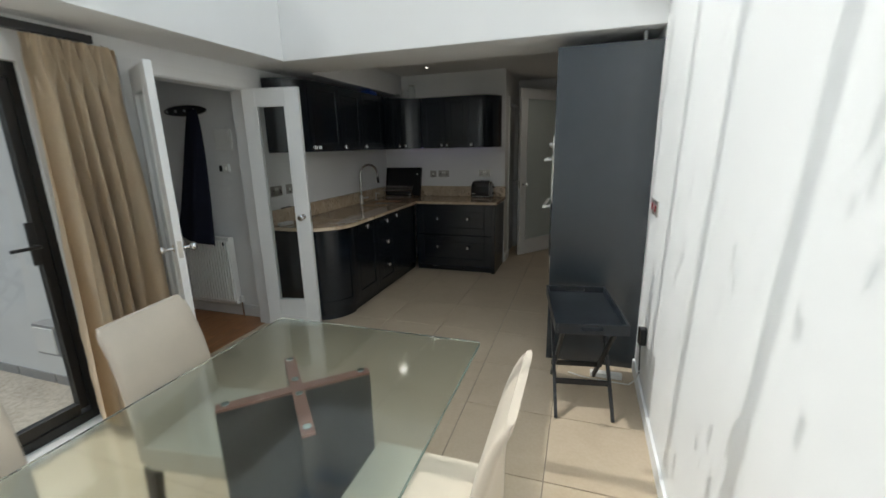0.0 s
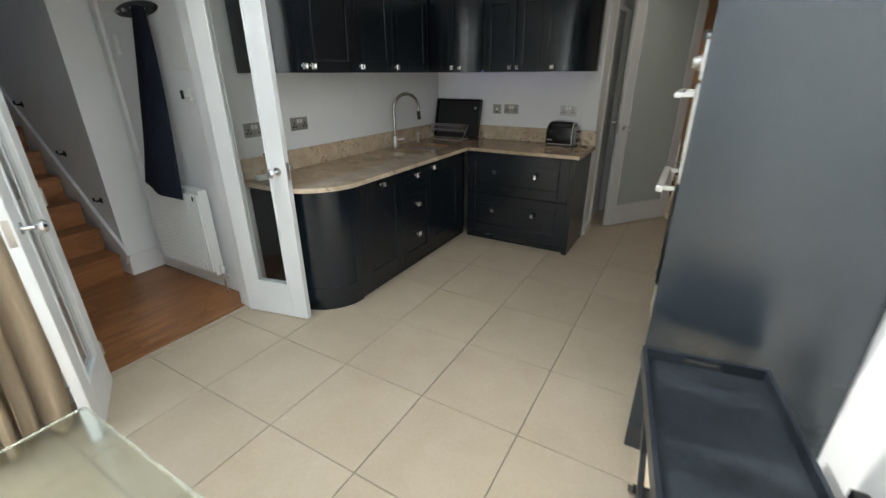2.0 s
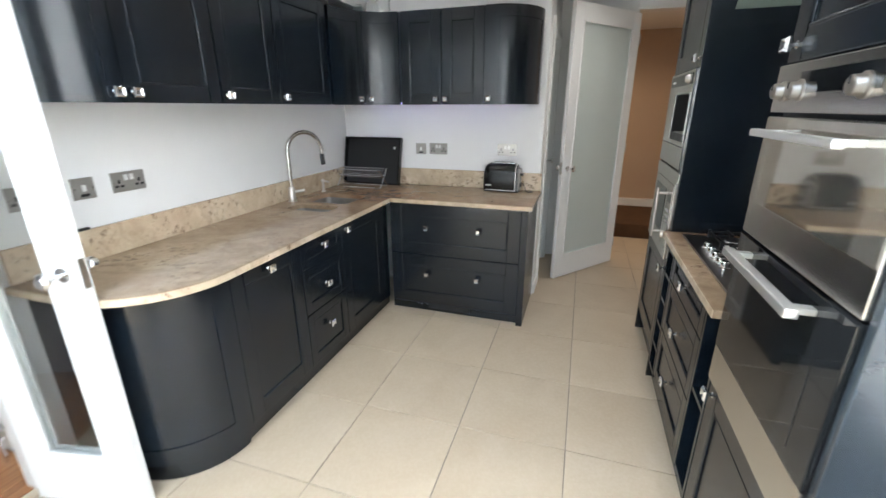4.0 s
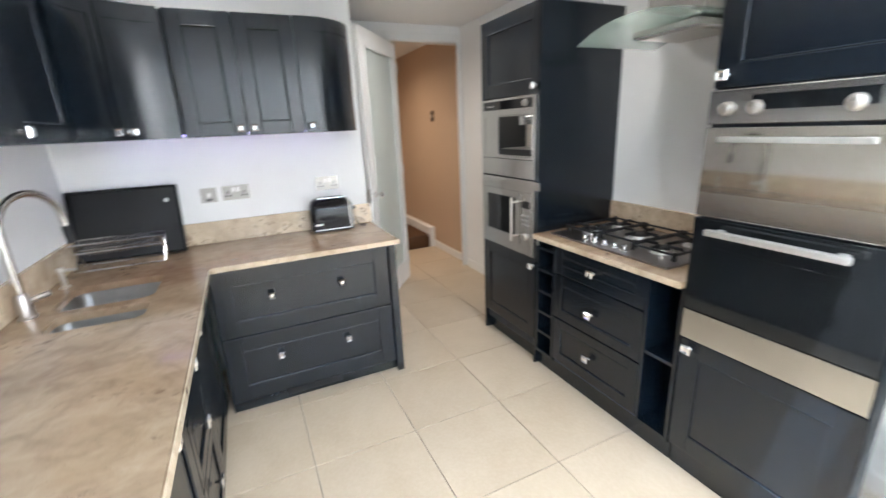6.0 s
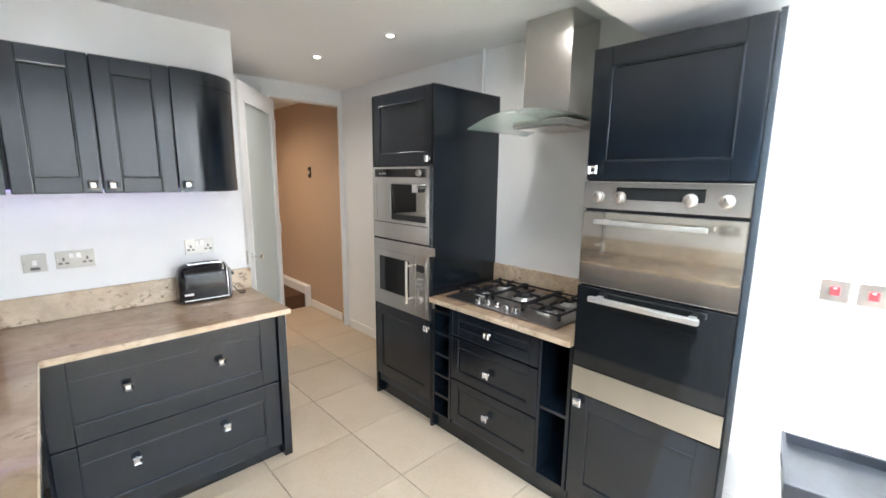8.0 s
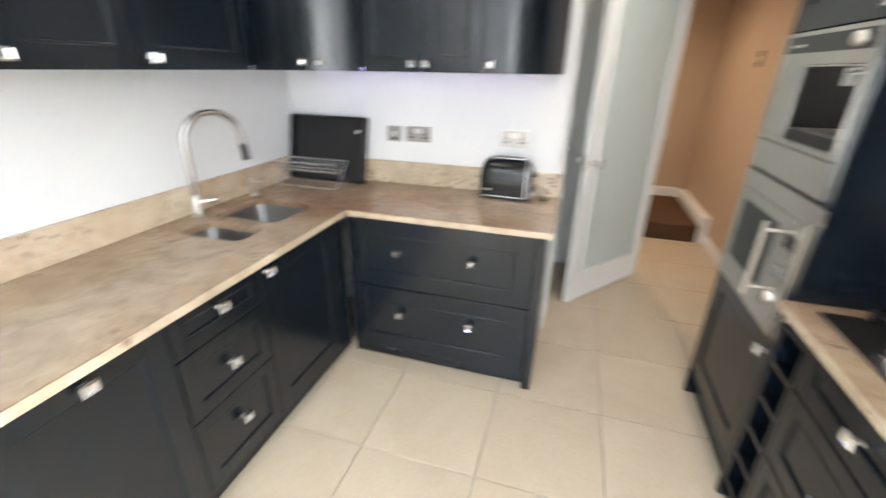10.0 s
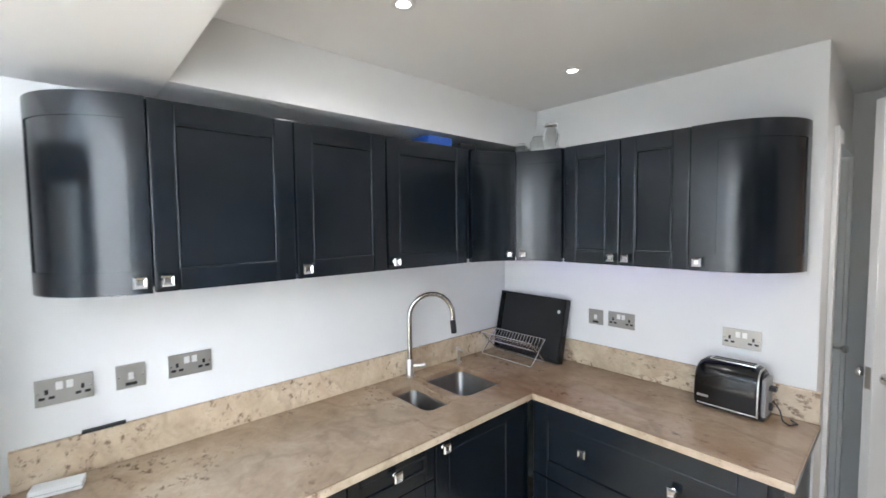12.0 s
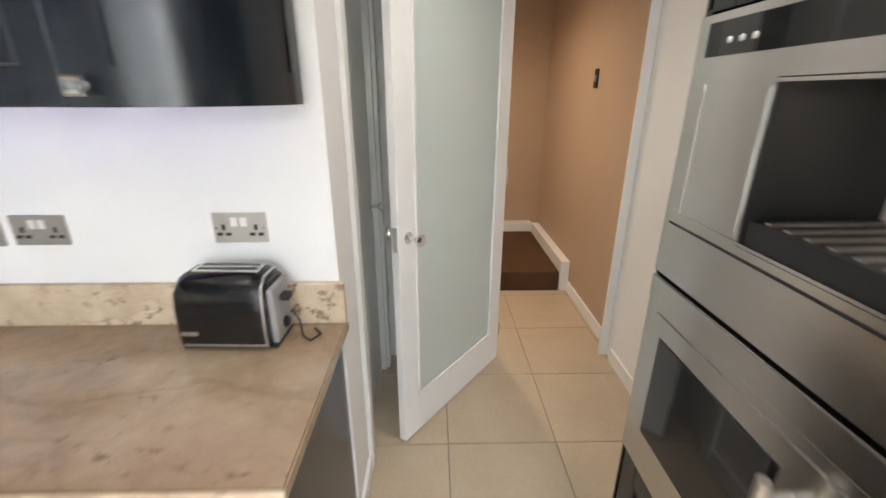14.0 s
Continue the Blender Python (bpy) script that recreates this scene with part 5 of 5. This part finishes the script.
t = thing("white_box", (-2.41, 3.01, WORKTOP), "flat white plastic box lying on the worktop", "box")
part("body", box(-0.065, 0.065, -0.028, 0.028, 0.001, 0.026, 0.004, pose(-2.41, 3.01, WORKTOP, 0, 0, 78)), PLASTICW, t)
part("seam", box(-0.066, 0.066, -0.0285, 0.0285, 0.012, 0.0135, 0, pose(-2.41, 3.01, WORKTOP, 0, 0, 78)), GREYPL, t)
t = thing("black_strip", (-2.488, 3.135, 1.003), "short black strip lying on the granite upstand", "strip")
part("bar", box(-2.498, -2.481, 3.075, 3.195, 1.0035, 1.013, 0.002), BLACK, t)

# glass jars and other things on top of the wall cabinets
def jar(x, y, r, h, label, lid=True):
    t = thing("glass_jar", (x, y, WZ1), label, "jar", "glassware on the cabinets")
    m = pose(x, y, WZ1)
    part("glass", lathe([(r * 0.9, 0.001), (r, 0.01), (r, h * 0.75), (r * 0.75, h * 0.9), (r * 0.75, h)], m, 16), CLEAR, t, "", True)
    if lid:
        part("lid", lathe([(r * 0.8, h), (r * 0.8, h + 0.014), (r * 0.5, h + 0.016)], m, 16), SATIN, t, "steel lid", True)


jar(-2.03, 5.17, 0.045, 0.16, "tall clear glass jar with a steel lid")
jar(-2.13, 5.20, 0.055, 0.12, "clear glass jar on top of the cabinets", False)
jar(-2.22, 5.14, 0.035, 0.085, "small clear glass on top of the cabinets", False)
t = thing("tape_roll", (-2.28, 4.47, WZ1), "blue plastic packet lying on the wall cabinets", "packet")
part("packet", box(-2.36, -2.215, 4.40, 4.56, WZ1 + 0.001, WZ1 + 0.045, 0.012), BLUE, t)
t = thing("dark_packet", (-2.28, 4.7, WZ1), "small black packet lying on the wall cabinets", "packet")
part("packet", box(-2.36, -2.215, 4.62, 4.74, WZ1 + 0.001, WZ1 + 0.032, 0.01), BLACK, t)

# speaker high on the sunlit wall
t = thing("wall_speaker", (EX, 2.70, 2.35), "small black speaker on a wall bracket", "speaker")
m = pose(0.415, 2.705, 2.435, 0, 14, -68)
part("cabinet", box(-0.055, 0.055, -0.05, 0.05, -0.075, 0.075, 0.01, m), IRON, t)
part("grille", box(-0.047, 0.047, -0.055, -0.05, -0.067, 0.067, 0.003, m), IRON, t, "dark cloth grille")
part("bracket", tube([(0.43, 2.705, 2.40), (0.44, 2.705, 2.345), (EX - 0.004, 2.705, 2.345)], 0.011, 10), BLACK, t, "", True)
part("wall_plate", box(EX - 0.008, EX - 0.001, 2.68, 2.73, 2.315, 2.375, 0.002), BLACK, t)

# scuffs on the drawer plinth
bm = bmesh.new()
rng = random.Random(3)
for k in range(9):
    cx, cz, r = -1.66 + 0.016 * k + rng.uniform(-0.01, 0.01), 0.045 + rng.uniform(-0.014, 0.02), rng.uniform(0.003, 0.008)
    ring = [bm.verts.new((cx + r * 1.5 * rng.uniform(0.6, 1.3) * math.cos(a), 4.7865, cz + r * rng.uniform(0.6, 1.3) * math.sin(a))) for a in np.linspace(0, 2 * math.pi, 7, endpoint=False)]
    bm.faces.new(ring[::-1])
bmesh.ops.solidify(bm, geom=list(bm.faces), thickness=0.0008)
t = thing("paint_chips", (-1.6, 4.786, 0.03), "small pale chips of worn paint on the plinth", "paint chip")
part("chips", bm, GREYPL, t)["kind"] = "stuff"

# ---- folding tray table beside the oven tower ----
t = thing("tray_table", (0.15, 2.4, 0), "black wooden butler's tray on a folding crossed stand", "tray table")
X0, X1, YN, YF, ZT = -0.062, 0.31, 2.09, 2.71, 0.60
tr = part("tray_floor", box(X0 + 0.01, X1 - 0.01, YN + 0.01, YF - 0.01, ZT - 0.035, ZT - 0.026), DUSTY, t, "dusty scuffed black tray floor")
for b in ((X0, X0 + 0.014, YN, YF), (X1 - 0.014, X1, YN, YF)):
    part("tray_rim", box(*b, ZT - 0.045, ZT + 0.012, 0.003), TRAYBLACK, t)
for y0 in (YN, YF - 0.014):
    bm = bmesh.new()
    xm = (X0 + X1) / 2
    for b in ((X0 + 0.014, xm - 0.055, ZT - 0.045, ZT + 0.012), (xm + 0.055, X1 - 0.014, ZT - 0.045, ZT + 0.012), (xm - 0.055, xm + 0.055, ZT - 0.045, ZT - 0.022), (xm - 0.055, xm + 0.055, ZT - 0.002, ZT + 0.012)):
        add_box(bm, b[0], b[1], y0, y0 + 0.014, b[2], b[3])
    part("tray_rim", bm, TRAYBLACK, t, "black rim with a hand slot")
zl = ZT - 0.047
for xx, d in ((-0.03, 1), (-0.01, -1), (0.28, 1), (0.26, -1)):
    ya, yb = (YN + 0.06, YF - 0.06) if d > 0 else (YF - 0.06, YN + 0.06)
    length = math.hypot(yb - ya, zl)
    m = pose(xx, ya, 0.0) @ pose(0, 0, 0, math.degrees(math.atan2(zl, yb - ya)), 0, 0)
    part("leg", box(-0.009, 0.009, 0.004, length - 0.012, -0.013, 0.013, 0.003, m), BLACK, t)
for yy, zz in ((YN + 0.06 + 0.14, 0.16), (YF - 0.06 - 0.14, 0.16), (YN + 0.07, zl - 0.014), (YF - 0.07, zl - 0.014)):
    part("stretcher", box(-0.03, 0.28, yy - 0.010, yy + 0.010, zz - 0.014, zz + 0.014, 0.003), BLACK, t)
for xx in (-0.02, 0.27):
    part("pivot", tube([(xx - 0.018, (YN + YF) / 2, zl / 2), (xx + 0.018, (YN + YF) / 2, zl / 2)], 0.006, 8), SATIN, t)

t.rotation_euler = (0, 0, radians(9))

t = thing("extension_lead", (0.3, 2.6, 0), "white extension cable lying by the skirting", "cable")
part("cable", tube([(0.06, 2.66, 0.006), (0.16, 2.62, 0.006), (0.28, 2.61, 0.006), (0.38, 2.60, 0.008), (0.43, 2.56, 0.03), (0.455, 2.50, 0.10), (0.468, 2.46, 0.19)], 0.004, 6), PLASTICW, t, "", True)
part("block", box(0.20, 0.40, 2.645, 2.695, 0.002, 0.034, 0.005), PLASTICW, t, "white socket block")
t = thing("wall_socket_black", (EX, 2.43, 0.42), "black plug-in adapter on the wall beside the tray", "adapter")
part("plug", box(EX - 0.045, EX - 0.002, 2.44, 2.50, 0.36, 0.46, 0.008), BLACKGLOSS, t)
part("cord", tube([(EX - 0.03, 2.47, 0.362), (EX - 0.025, 2.47, 0.25), (EX - 0.022, 2.465, 0.17)], 0.004, 6), BLACK, t, "", True)

# ---- dining end ----
TZ = 0.72
t = thing("dining_table", (-0.79, 0.75, 0), "rectangular clear glass dining table on a dark crossed base", "table")
gx0, gx1, gy0, gy1 = -1.29, -0.29, -0.10, 1.53
part("tabletop", prism(round_rect(gx0, gx1, gy0, gy1, 0.012, 3), TZ - 0.012, TZ), TABLEGLASS, t, "clear glass top").visible_shadow = False
part("glass_edge", prism(round_rect(gx0 - 0.0022, gx1 + 0.0022, gy0 - 0.0022, gy1 + 0.0022, 0.014, 3), TZ - 0.0115, TZ - 0.0005, (round_rect(gx0 - 0.0003, gx1 + 0.0003, gy0 - 0.0003, gy1 + 0.0003, 0.012, 3),)), EDGEGLASS, t, "pale green polished glass edge")


def base_panel(a, b, label):
    d = Vector((b[0] - a[0], b[1] - a[1], 0))
    m = pose(a[0], a[1], 0, 0, 0, math.degrees(math.atan2(d.y, d.x)))
    p = part("base_panel", box(0, d.length, -0.02, 0.02, 0.0, TZ - 0.030, 0.003, m), BASEGLOSS, t, label)
    part("edge_strip", box(0, d.length, -0.0205, 0.0205, TZ - 0.030, TZ - 0.020, 0.002, m), COPPER, p, "rosewood-coloured top edge")
    for s in (0.03, d.length - 0.03):
        part("pad", lathe([(0.014, 0), (0.014, 0.007), (0.012, 0.0078)], m @ Matrix.Translation((s, 0, TZ - 0.020)), 12), CHROME, p)


base_panel((-1.02, 0.86), (-0.65, 1.22), "dark gloss panel of the crossed base")
base_panel((-1.005, 1.215), (-0.85, 1.055), "dark gloss panel of the crossed base")
base_panel((-0.82, 1.025), (-0.645, 0.84), "dark gloss panel of the crossed base")


def dining_chair(x, y, turn, label):
    """A fully upholstered chair; its own x axis points to where the sitter faces."""
    m = pose(x, y, 0, 0, 0, turn)
    t = thing("dining_chair", (x, y, 0), label, "chair", "chairs round the glass table")
    bm = bmesh.new()
    zs = np.linspace(0.40, 0.928, 20)
    px = np.interp(zs, [0.40, 0.55, 0.66, 0.74, 0.82, 0.88, 0.928], [-0.205, -0.211, -0.221, -0.235, -0.256, -0.278, -0.302])
    rows = []
    for k, z in enumerate(zs):
        v = (z - 0.40) / 0.528
        close = max(0.0, (v - 0.93) / 0.07)
        th = 0.030 - 0.011 * v - 0.008 * close ** 2
        w = 0.202 - 0.010 * v ** 3 - 0.012 * close ** 2
        ring = []
        for a in np.linspace(0, 2 * math.pi, 32, endpoint=False):
            ca, sa = math.cos(a), math.sin(a)
            ring.append(bm.verts.new((px[k] + th * math.copysign(abs(ca) ** 0.55, ca), w * math.copysign(abs(sa) ** 0.32, sa), z)))
        rows.append(ring)
    for u, w in zip(rows, rows[1:]):
        for k in range(32):
            bm.faces.new((u[k], u[(k + 1) % 32], w[(k + 1) % 32], w[k]))
    bm.faces.new(rows[0][::-1])
    bm.faces.new(rows[-1])
    bmesh.ops.recalc_face_normals(bm, faces=bm.faces)
    bmesh.ops.transform(bm, matrix=m, verts=bm.verts)
    part("backrest", bm, CREAM, t, "", True)
    bm = bmesh.new()
    add_box(bm, -0.20, 0.235, -0.205, 0.205, 0.375, 0.475, 0.022, m)
    part("seat", bm, CREAM, t, "", True)
    for sx, sy in ((-0.19, -0.18), (-0.19, 0.18), (0.205, -0.18), (0.205, 0.18)):
        bm = bmesh.new()
        rws = []
        for z, h in ((0.0, 0.014), (0.385, 0.021)):
            ox = -0.03 if (sx < 0 and z == 0) else 0
            rws.append([bm.verts.new(m @ Vector((sx + ox + h * a, sy + h * b, z))) for a, b in ((1, 1), (-1, 1), (-1, -1), (1, -1))])
        for k in range(4):
            bm.faces.new((rws[0][k], rws[0][(k + 1) % 4], rws[1][(k + 1) % 4], rws[1][k]))
        bm.faces.new(rws[0][::-1])
        bm.faces.new(rws[1])
        bmesh.ops.recalc_face_normals(bm, faces=bm.faces)
        part("leg", bm, BASEGLOSS, t, "dark wooden leg")


dining_chair(-1.225, 1.075, 8, "cream leather dining chair with a tall flared back")
dining_chair(-1.27, 0.36, -4, "cream leather dining chair beside the glass table")
dining_chair(-0.34, 0.93, 180, "cream leather dining chair tucked under the glass table")

# curtain and pole
t = thing("curtain_pole", (-2.42, 0.6, 2.11), "black square curtain pole above the patio door", "curtain pole")
part("pole", box(-2.44, -2.40, -0.70, 1.66, 2.085, 2.125, 0.004), BLACK, t)
for yy in (-0.5, 1.50):
    part("bracket", box(-2.499, -2.44, yy - 0.012, yy + 0.012, 2.09, 2.12, 0.003), BLACK, t)
t = thing("curtain", (-2.40, 1.5, 0), "beige pleated curtain gathered beside the patio door", "curtain")
bm = bmesh.new()
NZ, NS = 40, 150
grid = []
for i in range(NZ + 1):
    v = i / NZ
    z = 2.075 - 2.055 * v
    row = []
    y_left = 1.33 - 0.08 * v
    y_right = 1.77 + 0.02 * math.sin(2.2 * v) - 0.08 * v * v
    for j in range(NS + 1):
        s = j / NS
        open_out = min(1, v * 2.2)
        amp = (0.020 + 0.056 * open_out) * (0.70 + 0.55 * math.sin(7.3 * s + 1.1 * v) ** 2)
        # wide uneven folds that fan out from the pinched heading
        u = s - 0.075 * math.sin(2 * math.pi * s + 0.5) + 0.03 * v * math.sin(9.0 * s + 1.2)
        ph = 2 * math.pi * 5.2 * u - 1.5 * v + 0.5 * math.sin(2.6 * v + 2 * s)
        crest = 2.2 * abs(math.sin(ph / 2)) ** 0.75 - 1.2
        out = amp * (crest + 0.16 * math.sin(1.5 * ph + 1.4 * v)) + 0.020 * math.sin(1.9 * ph + 5 * v + 1) * open_out
        out += 0.007 * math.sin(31 * s + 11 * v) * math.exp(-2.2 * v)
        pinch = math.exp(-((v - 0.06) / 0.04) ** 2)
        side = 0.020 * math.cos(ph) * open_out - 0.020 * pinch * math.sin(ph)
        out += 0.024 * pinch * math.sin(3 * ph) - 0.02 * pinch
        y = y_left + (y_right - y_left) * s + side
        x = -2.395 + out + 0.05 * v + 0.03 * v * (1 - s)
        hem = 0.015 * math.sin(9 * s * 2 + 1.0) * max(0, v - 0.9) * 10
        row.append(bm.verts.new((x, y, z + hem + (0.02 if i == NZ else 0))))
    grid.append(row)
for a, b in zip(grid, grid[1:]):
    for j in range(NS):
        bm.faces.new((a[j], a[j + 1], b[j + 1], b[j]))
bmesh.ops.solidify(bm, geom=list(bm.faces), thickness=0.003)
part("cloth", bm, CURTAIN, t, "", True)
for k in range(6):
    yy = 1.39 + 0.065 * k
    part("hook", tube([(-2.40, yy, 2.065), (-2.415, yy, 2.085), (-2.43, yy, 2.09)], 0.003, 6), SATIN, t)

# ---- stair hall things ----
t = thing("radiator", (-3.2, 2.86, 0.12), "white ribbed panel radiator under the coat", "radiator")
part("panel", box(-3.56, -2.90, 2.815, 2.825, 0.14, 0.77, 0.003), RADIATOR, t)
for k in range(21):
    xx = -3.545 + 0.0315 * k
    part("rib", box(xx, xx + 0.015, 2.796, 2.8155, 0.17, 0.74, 0.004), RADIATOR, t)
part("top_grille", box(-3.56, -2.90, 2.825, 2.875, 0.755, 0.77, 0.002), RADIATOR, t)
part("side_cover", box(-2.902, -2.895, 2.815, 2.878, 0.14, 0.77, 0.002), RADIATOR, t)
part("back_panel", box(-3.555, -2.905, 2.868, 2.88, 0.14, 0.75, 0.002), RADIATOR, t)
part("valve", lathe([(0.016, 0), (0.018, 0.02), (0.018, 0.05), (0.012, 0.058)], pose(-2.86, 2.845, 0.16), 14), PLASTICW, t, "white thermostatic valve", True)
part("pipe", tube([(-2.86, 2.845, 0.0), (-2.86, 2.845, 0.16), (-2.90, 2.845, 0.17)], 0.008, 8), CHROME, t)
part("pipe", tube([(-3.58, 2.86, 0.105), (-2.87, 2.86, 0.105)], 0.008, 8), RADIATOR, t)
part("badge", box(-2.945, -2.93, 2.7925, 2.796, 0.70, 0.73, 0), BLACK, t)

t = thing("coat_rack", (-3.25, 2.9, 1.87), "black oval coat rack with small pegs", "coat rack")
bm = prism([(0.235 * math.cos(a), 0.045 * math.sin(a)) for a in np.linspace(0, 2 * math.pi, 28, endpoint=False)], 0, 0.018, (), pose(-3.25, 2.909, 1.87, 90, 0, 0))
part("board", bm, BLACK, t)
for k in range(4):
    part("peg", lathe([(0.006, 0), (0.006, 0.03), (0.012, 0.036), (0.010, 0.046)], pose(-3.40 + 0.1 * k, 2.891, 1.865, 90, 0, 0), 10), CHROME, t, "", True)
t = thing("coat", (-3.2, 2.84, 0.75), "long dark navy wool coat hanging from a peg", "coat")
bm = bmesh.new()
rows = []
for k in range(24):
    v = k / 23
    z = 1.87 - 1.12 * v
    xc = -3.10 - 0.095 * v
    hw = 0.04 + 0.165 * v ** 0.7
    dep = 0.030 + 0.008 * v
    row = []
    for j in range(28):
        a = 2 * math.pi * j / 28
        fold = 1 + 0.20 * math.sin(5 * a + 2.5 * v) * min(1, 2.5 * v)
        row.append(bm.verts.new((xc + hw * math.cos(a), 2.836 - 0.078 * v ** 1.5 + dep * fold * math.sin(a), z + (0.05 * math.cos(a) * -1 - 0.02 * math.sin(3 * a)) * max(0, v - 0.75) * 3)))
    rows.append(row)
for u, w in zip(rows, rows[1:]):
    for j in range(28):
        bm.faces.new((u[j], u[(j + 1) % 28], w[(j + 1) % 28], w[j]))
bm.faces.new(rows[0])
bm.faces.new(rows[-1][::-1])
bmesh.ops.recalc_face_normals(bm, faces=bm.faces)
part("cloth", bm, COAT, t, "", True)
part("sleeve", tube([(-3.085, 2.808, 1.60), (-3.10, 2.800, 1.45), (-3.125, 2.788, 1.28), (-3.145, 2.770, 1.10)], 0.026, 12), COAT, t, "hanging sleeve", True)
part("collar", tube([(-3.135, 2.842, 1.83), (-3.11, 2.812, 1.85), (-3.08, 2.812, 1.85), (-3.06, 2.842, 1.83)], 0.014, 10), COAT, t, "folded collar", True)
for at, sx, sz, lab, nm in (((-2.87, 1.615), 0.085, 0.088, "white square control panel on the hall wall", "control_panel"), ((-2.895, 1.375), 0.05, 0.035, "small thermostat with a dark display on the hall wall", "thermostat"), ((-3.6, 1.68), 0.02, 0.06, "slim white sensor on the hall wall", "sensor")):
    t = thing(nm, (at[0], 2.9, at[1]), lab, nm.replace("_", " "))
    part("body", box(at[0] - sx, at[0] + sx, 2.882, 2.909, at[1] - sz, at[1] + sz, 0.006), PLASTICW, t)
    if nm == "thermostat":
        part("display", box(at[0] - 0.046, at[0] - 0.012, 2.880, 2.8825, at[1] - 0.026, at[1] + 0.026, 0.001), BLACK, t)
        part("dial", lathe([(0.014, 0), (0.014, 0.01), (0.010, 0.012)], pose(at[0] + 0.022, 2.882, at[1], 90, 0, 0), 14), PLASTICW, t)
    else:
        part("cover", box(at[0] - sx * 0.82, at[0] + sx * 0.82, 2.878, 2.882, at[1] - sz * 0.85, at[1] + sz * 0.85, 0.002), PLASTICW, t)

# ---- floor pieces ----
TX0, TY0, TPX, TPY, GAP = -1.525, 4.17, 0.503, 0.507, 0.0022
shared = {}


def slab(w, d, t, bevel):
    key = (round(w, 4), round(d, 4), t)
    if key not in shared:
        bm = bmesh.new()
        add_box(bm, -w / 2, w / 2, -d / 2, d / 2, -t, 0)
        top = [e for e in bm.edges if all(v.co.z > -1e-6 for v in e.verts)]
        bmesh.ops.bevel(bm, geom=top, offset=bevel, segments=1, affect="EDGES")
        me = bpy.data.meshes.new("floor_piece")
        bm.to_mesh(me)
        bm.free()
        shared[key] = me
    return shared[key]


def lay(name, parent, x0, x1, y0, y1, material, t=0.006, bevel=0.0012):
    me = slab(x1 - x0, y1 - y0, t, bevel)
    if not me.materials:
        me.materials.append(material)
    o = new(name, me)
    o.parent = parent
    o.location = ((x0 + x1) / 2, (y0 + y1) / 2, 0.0)


for i in range(-3, 6):
    for j in range(-13, 8):
        x0, y0 = TX0 + i * TPX, TY0 + j * TPY
        x1, y1 = x0 + TPX, y0 + TPY
        x0, x1, y0, y1 = max(x0, -2.585), min(x1, 0.515), max(y0, SY), min(y1, 7.295)
        if x1 - x0 < 0.01 or y1 - y0 < 0.01:
            continue
        if y0 > 5.44 and x1 < -1.3:
            continue
        lay("tile", floor, x0 + GAP, x1 - GAP, y0 + GAP, y1 - GAP, TILE)
# hall planks, running along y
rng = random.Random(8)
x = -3.93
while x < -2.64:
    y = 1.88 - rng.uniform(0, 0.5)
    w = 0.125
    while y < 2.89:
        ln = rng.choice((0.45, 0.6, 0.75))
        ya, yb = max(y, 1.88), min(y + ln, 2.89)
        if yb - ya > 0.03:
            me = slab(min(w, -2.632 - x) - 0.0012, yb - ya - 0.0012, 0.014, 0.0008)
            if not me.materials:
                me.materials.append(WOOD)
            o = new("plank", me)
            o.parent = hall_floor
            o.location = (x + min(w, -2.632 - x) / 2, (ya + yb) / 2, 0.0)
        y += ln
    x += 0.125
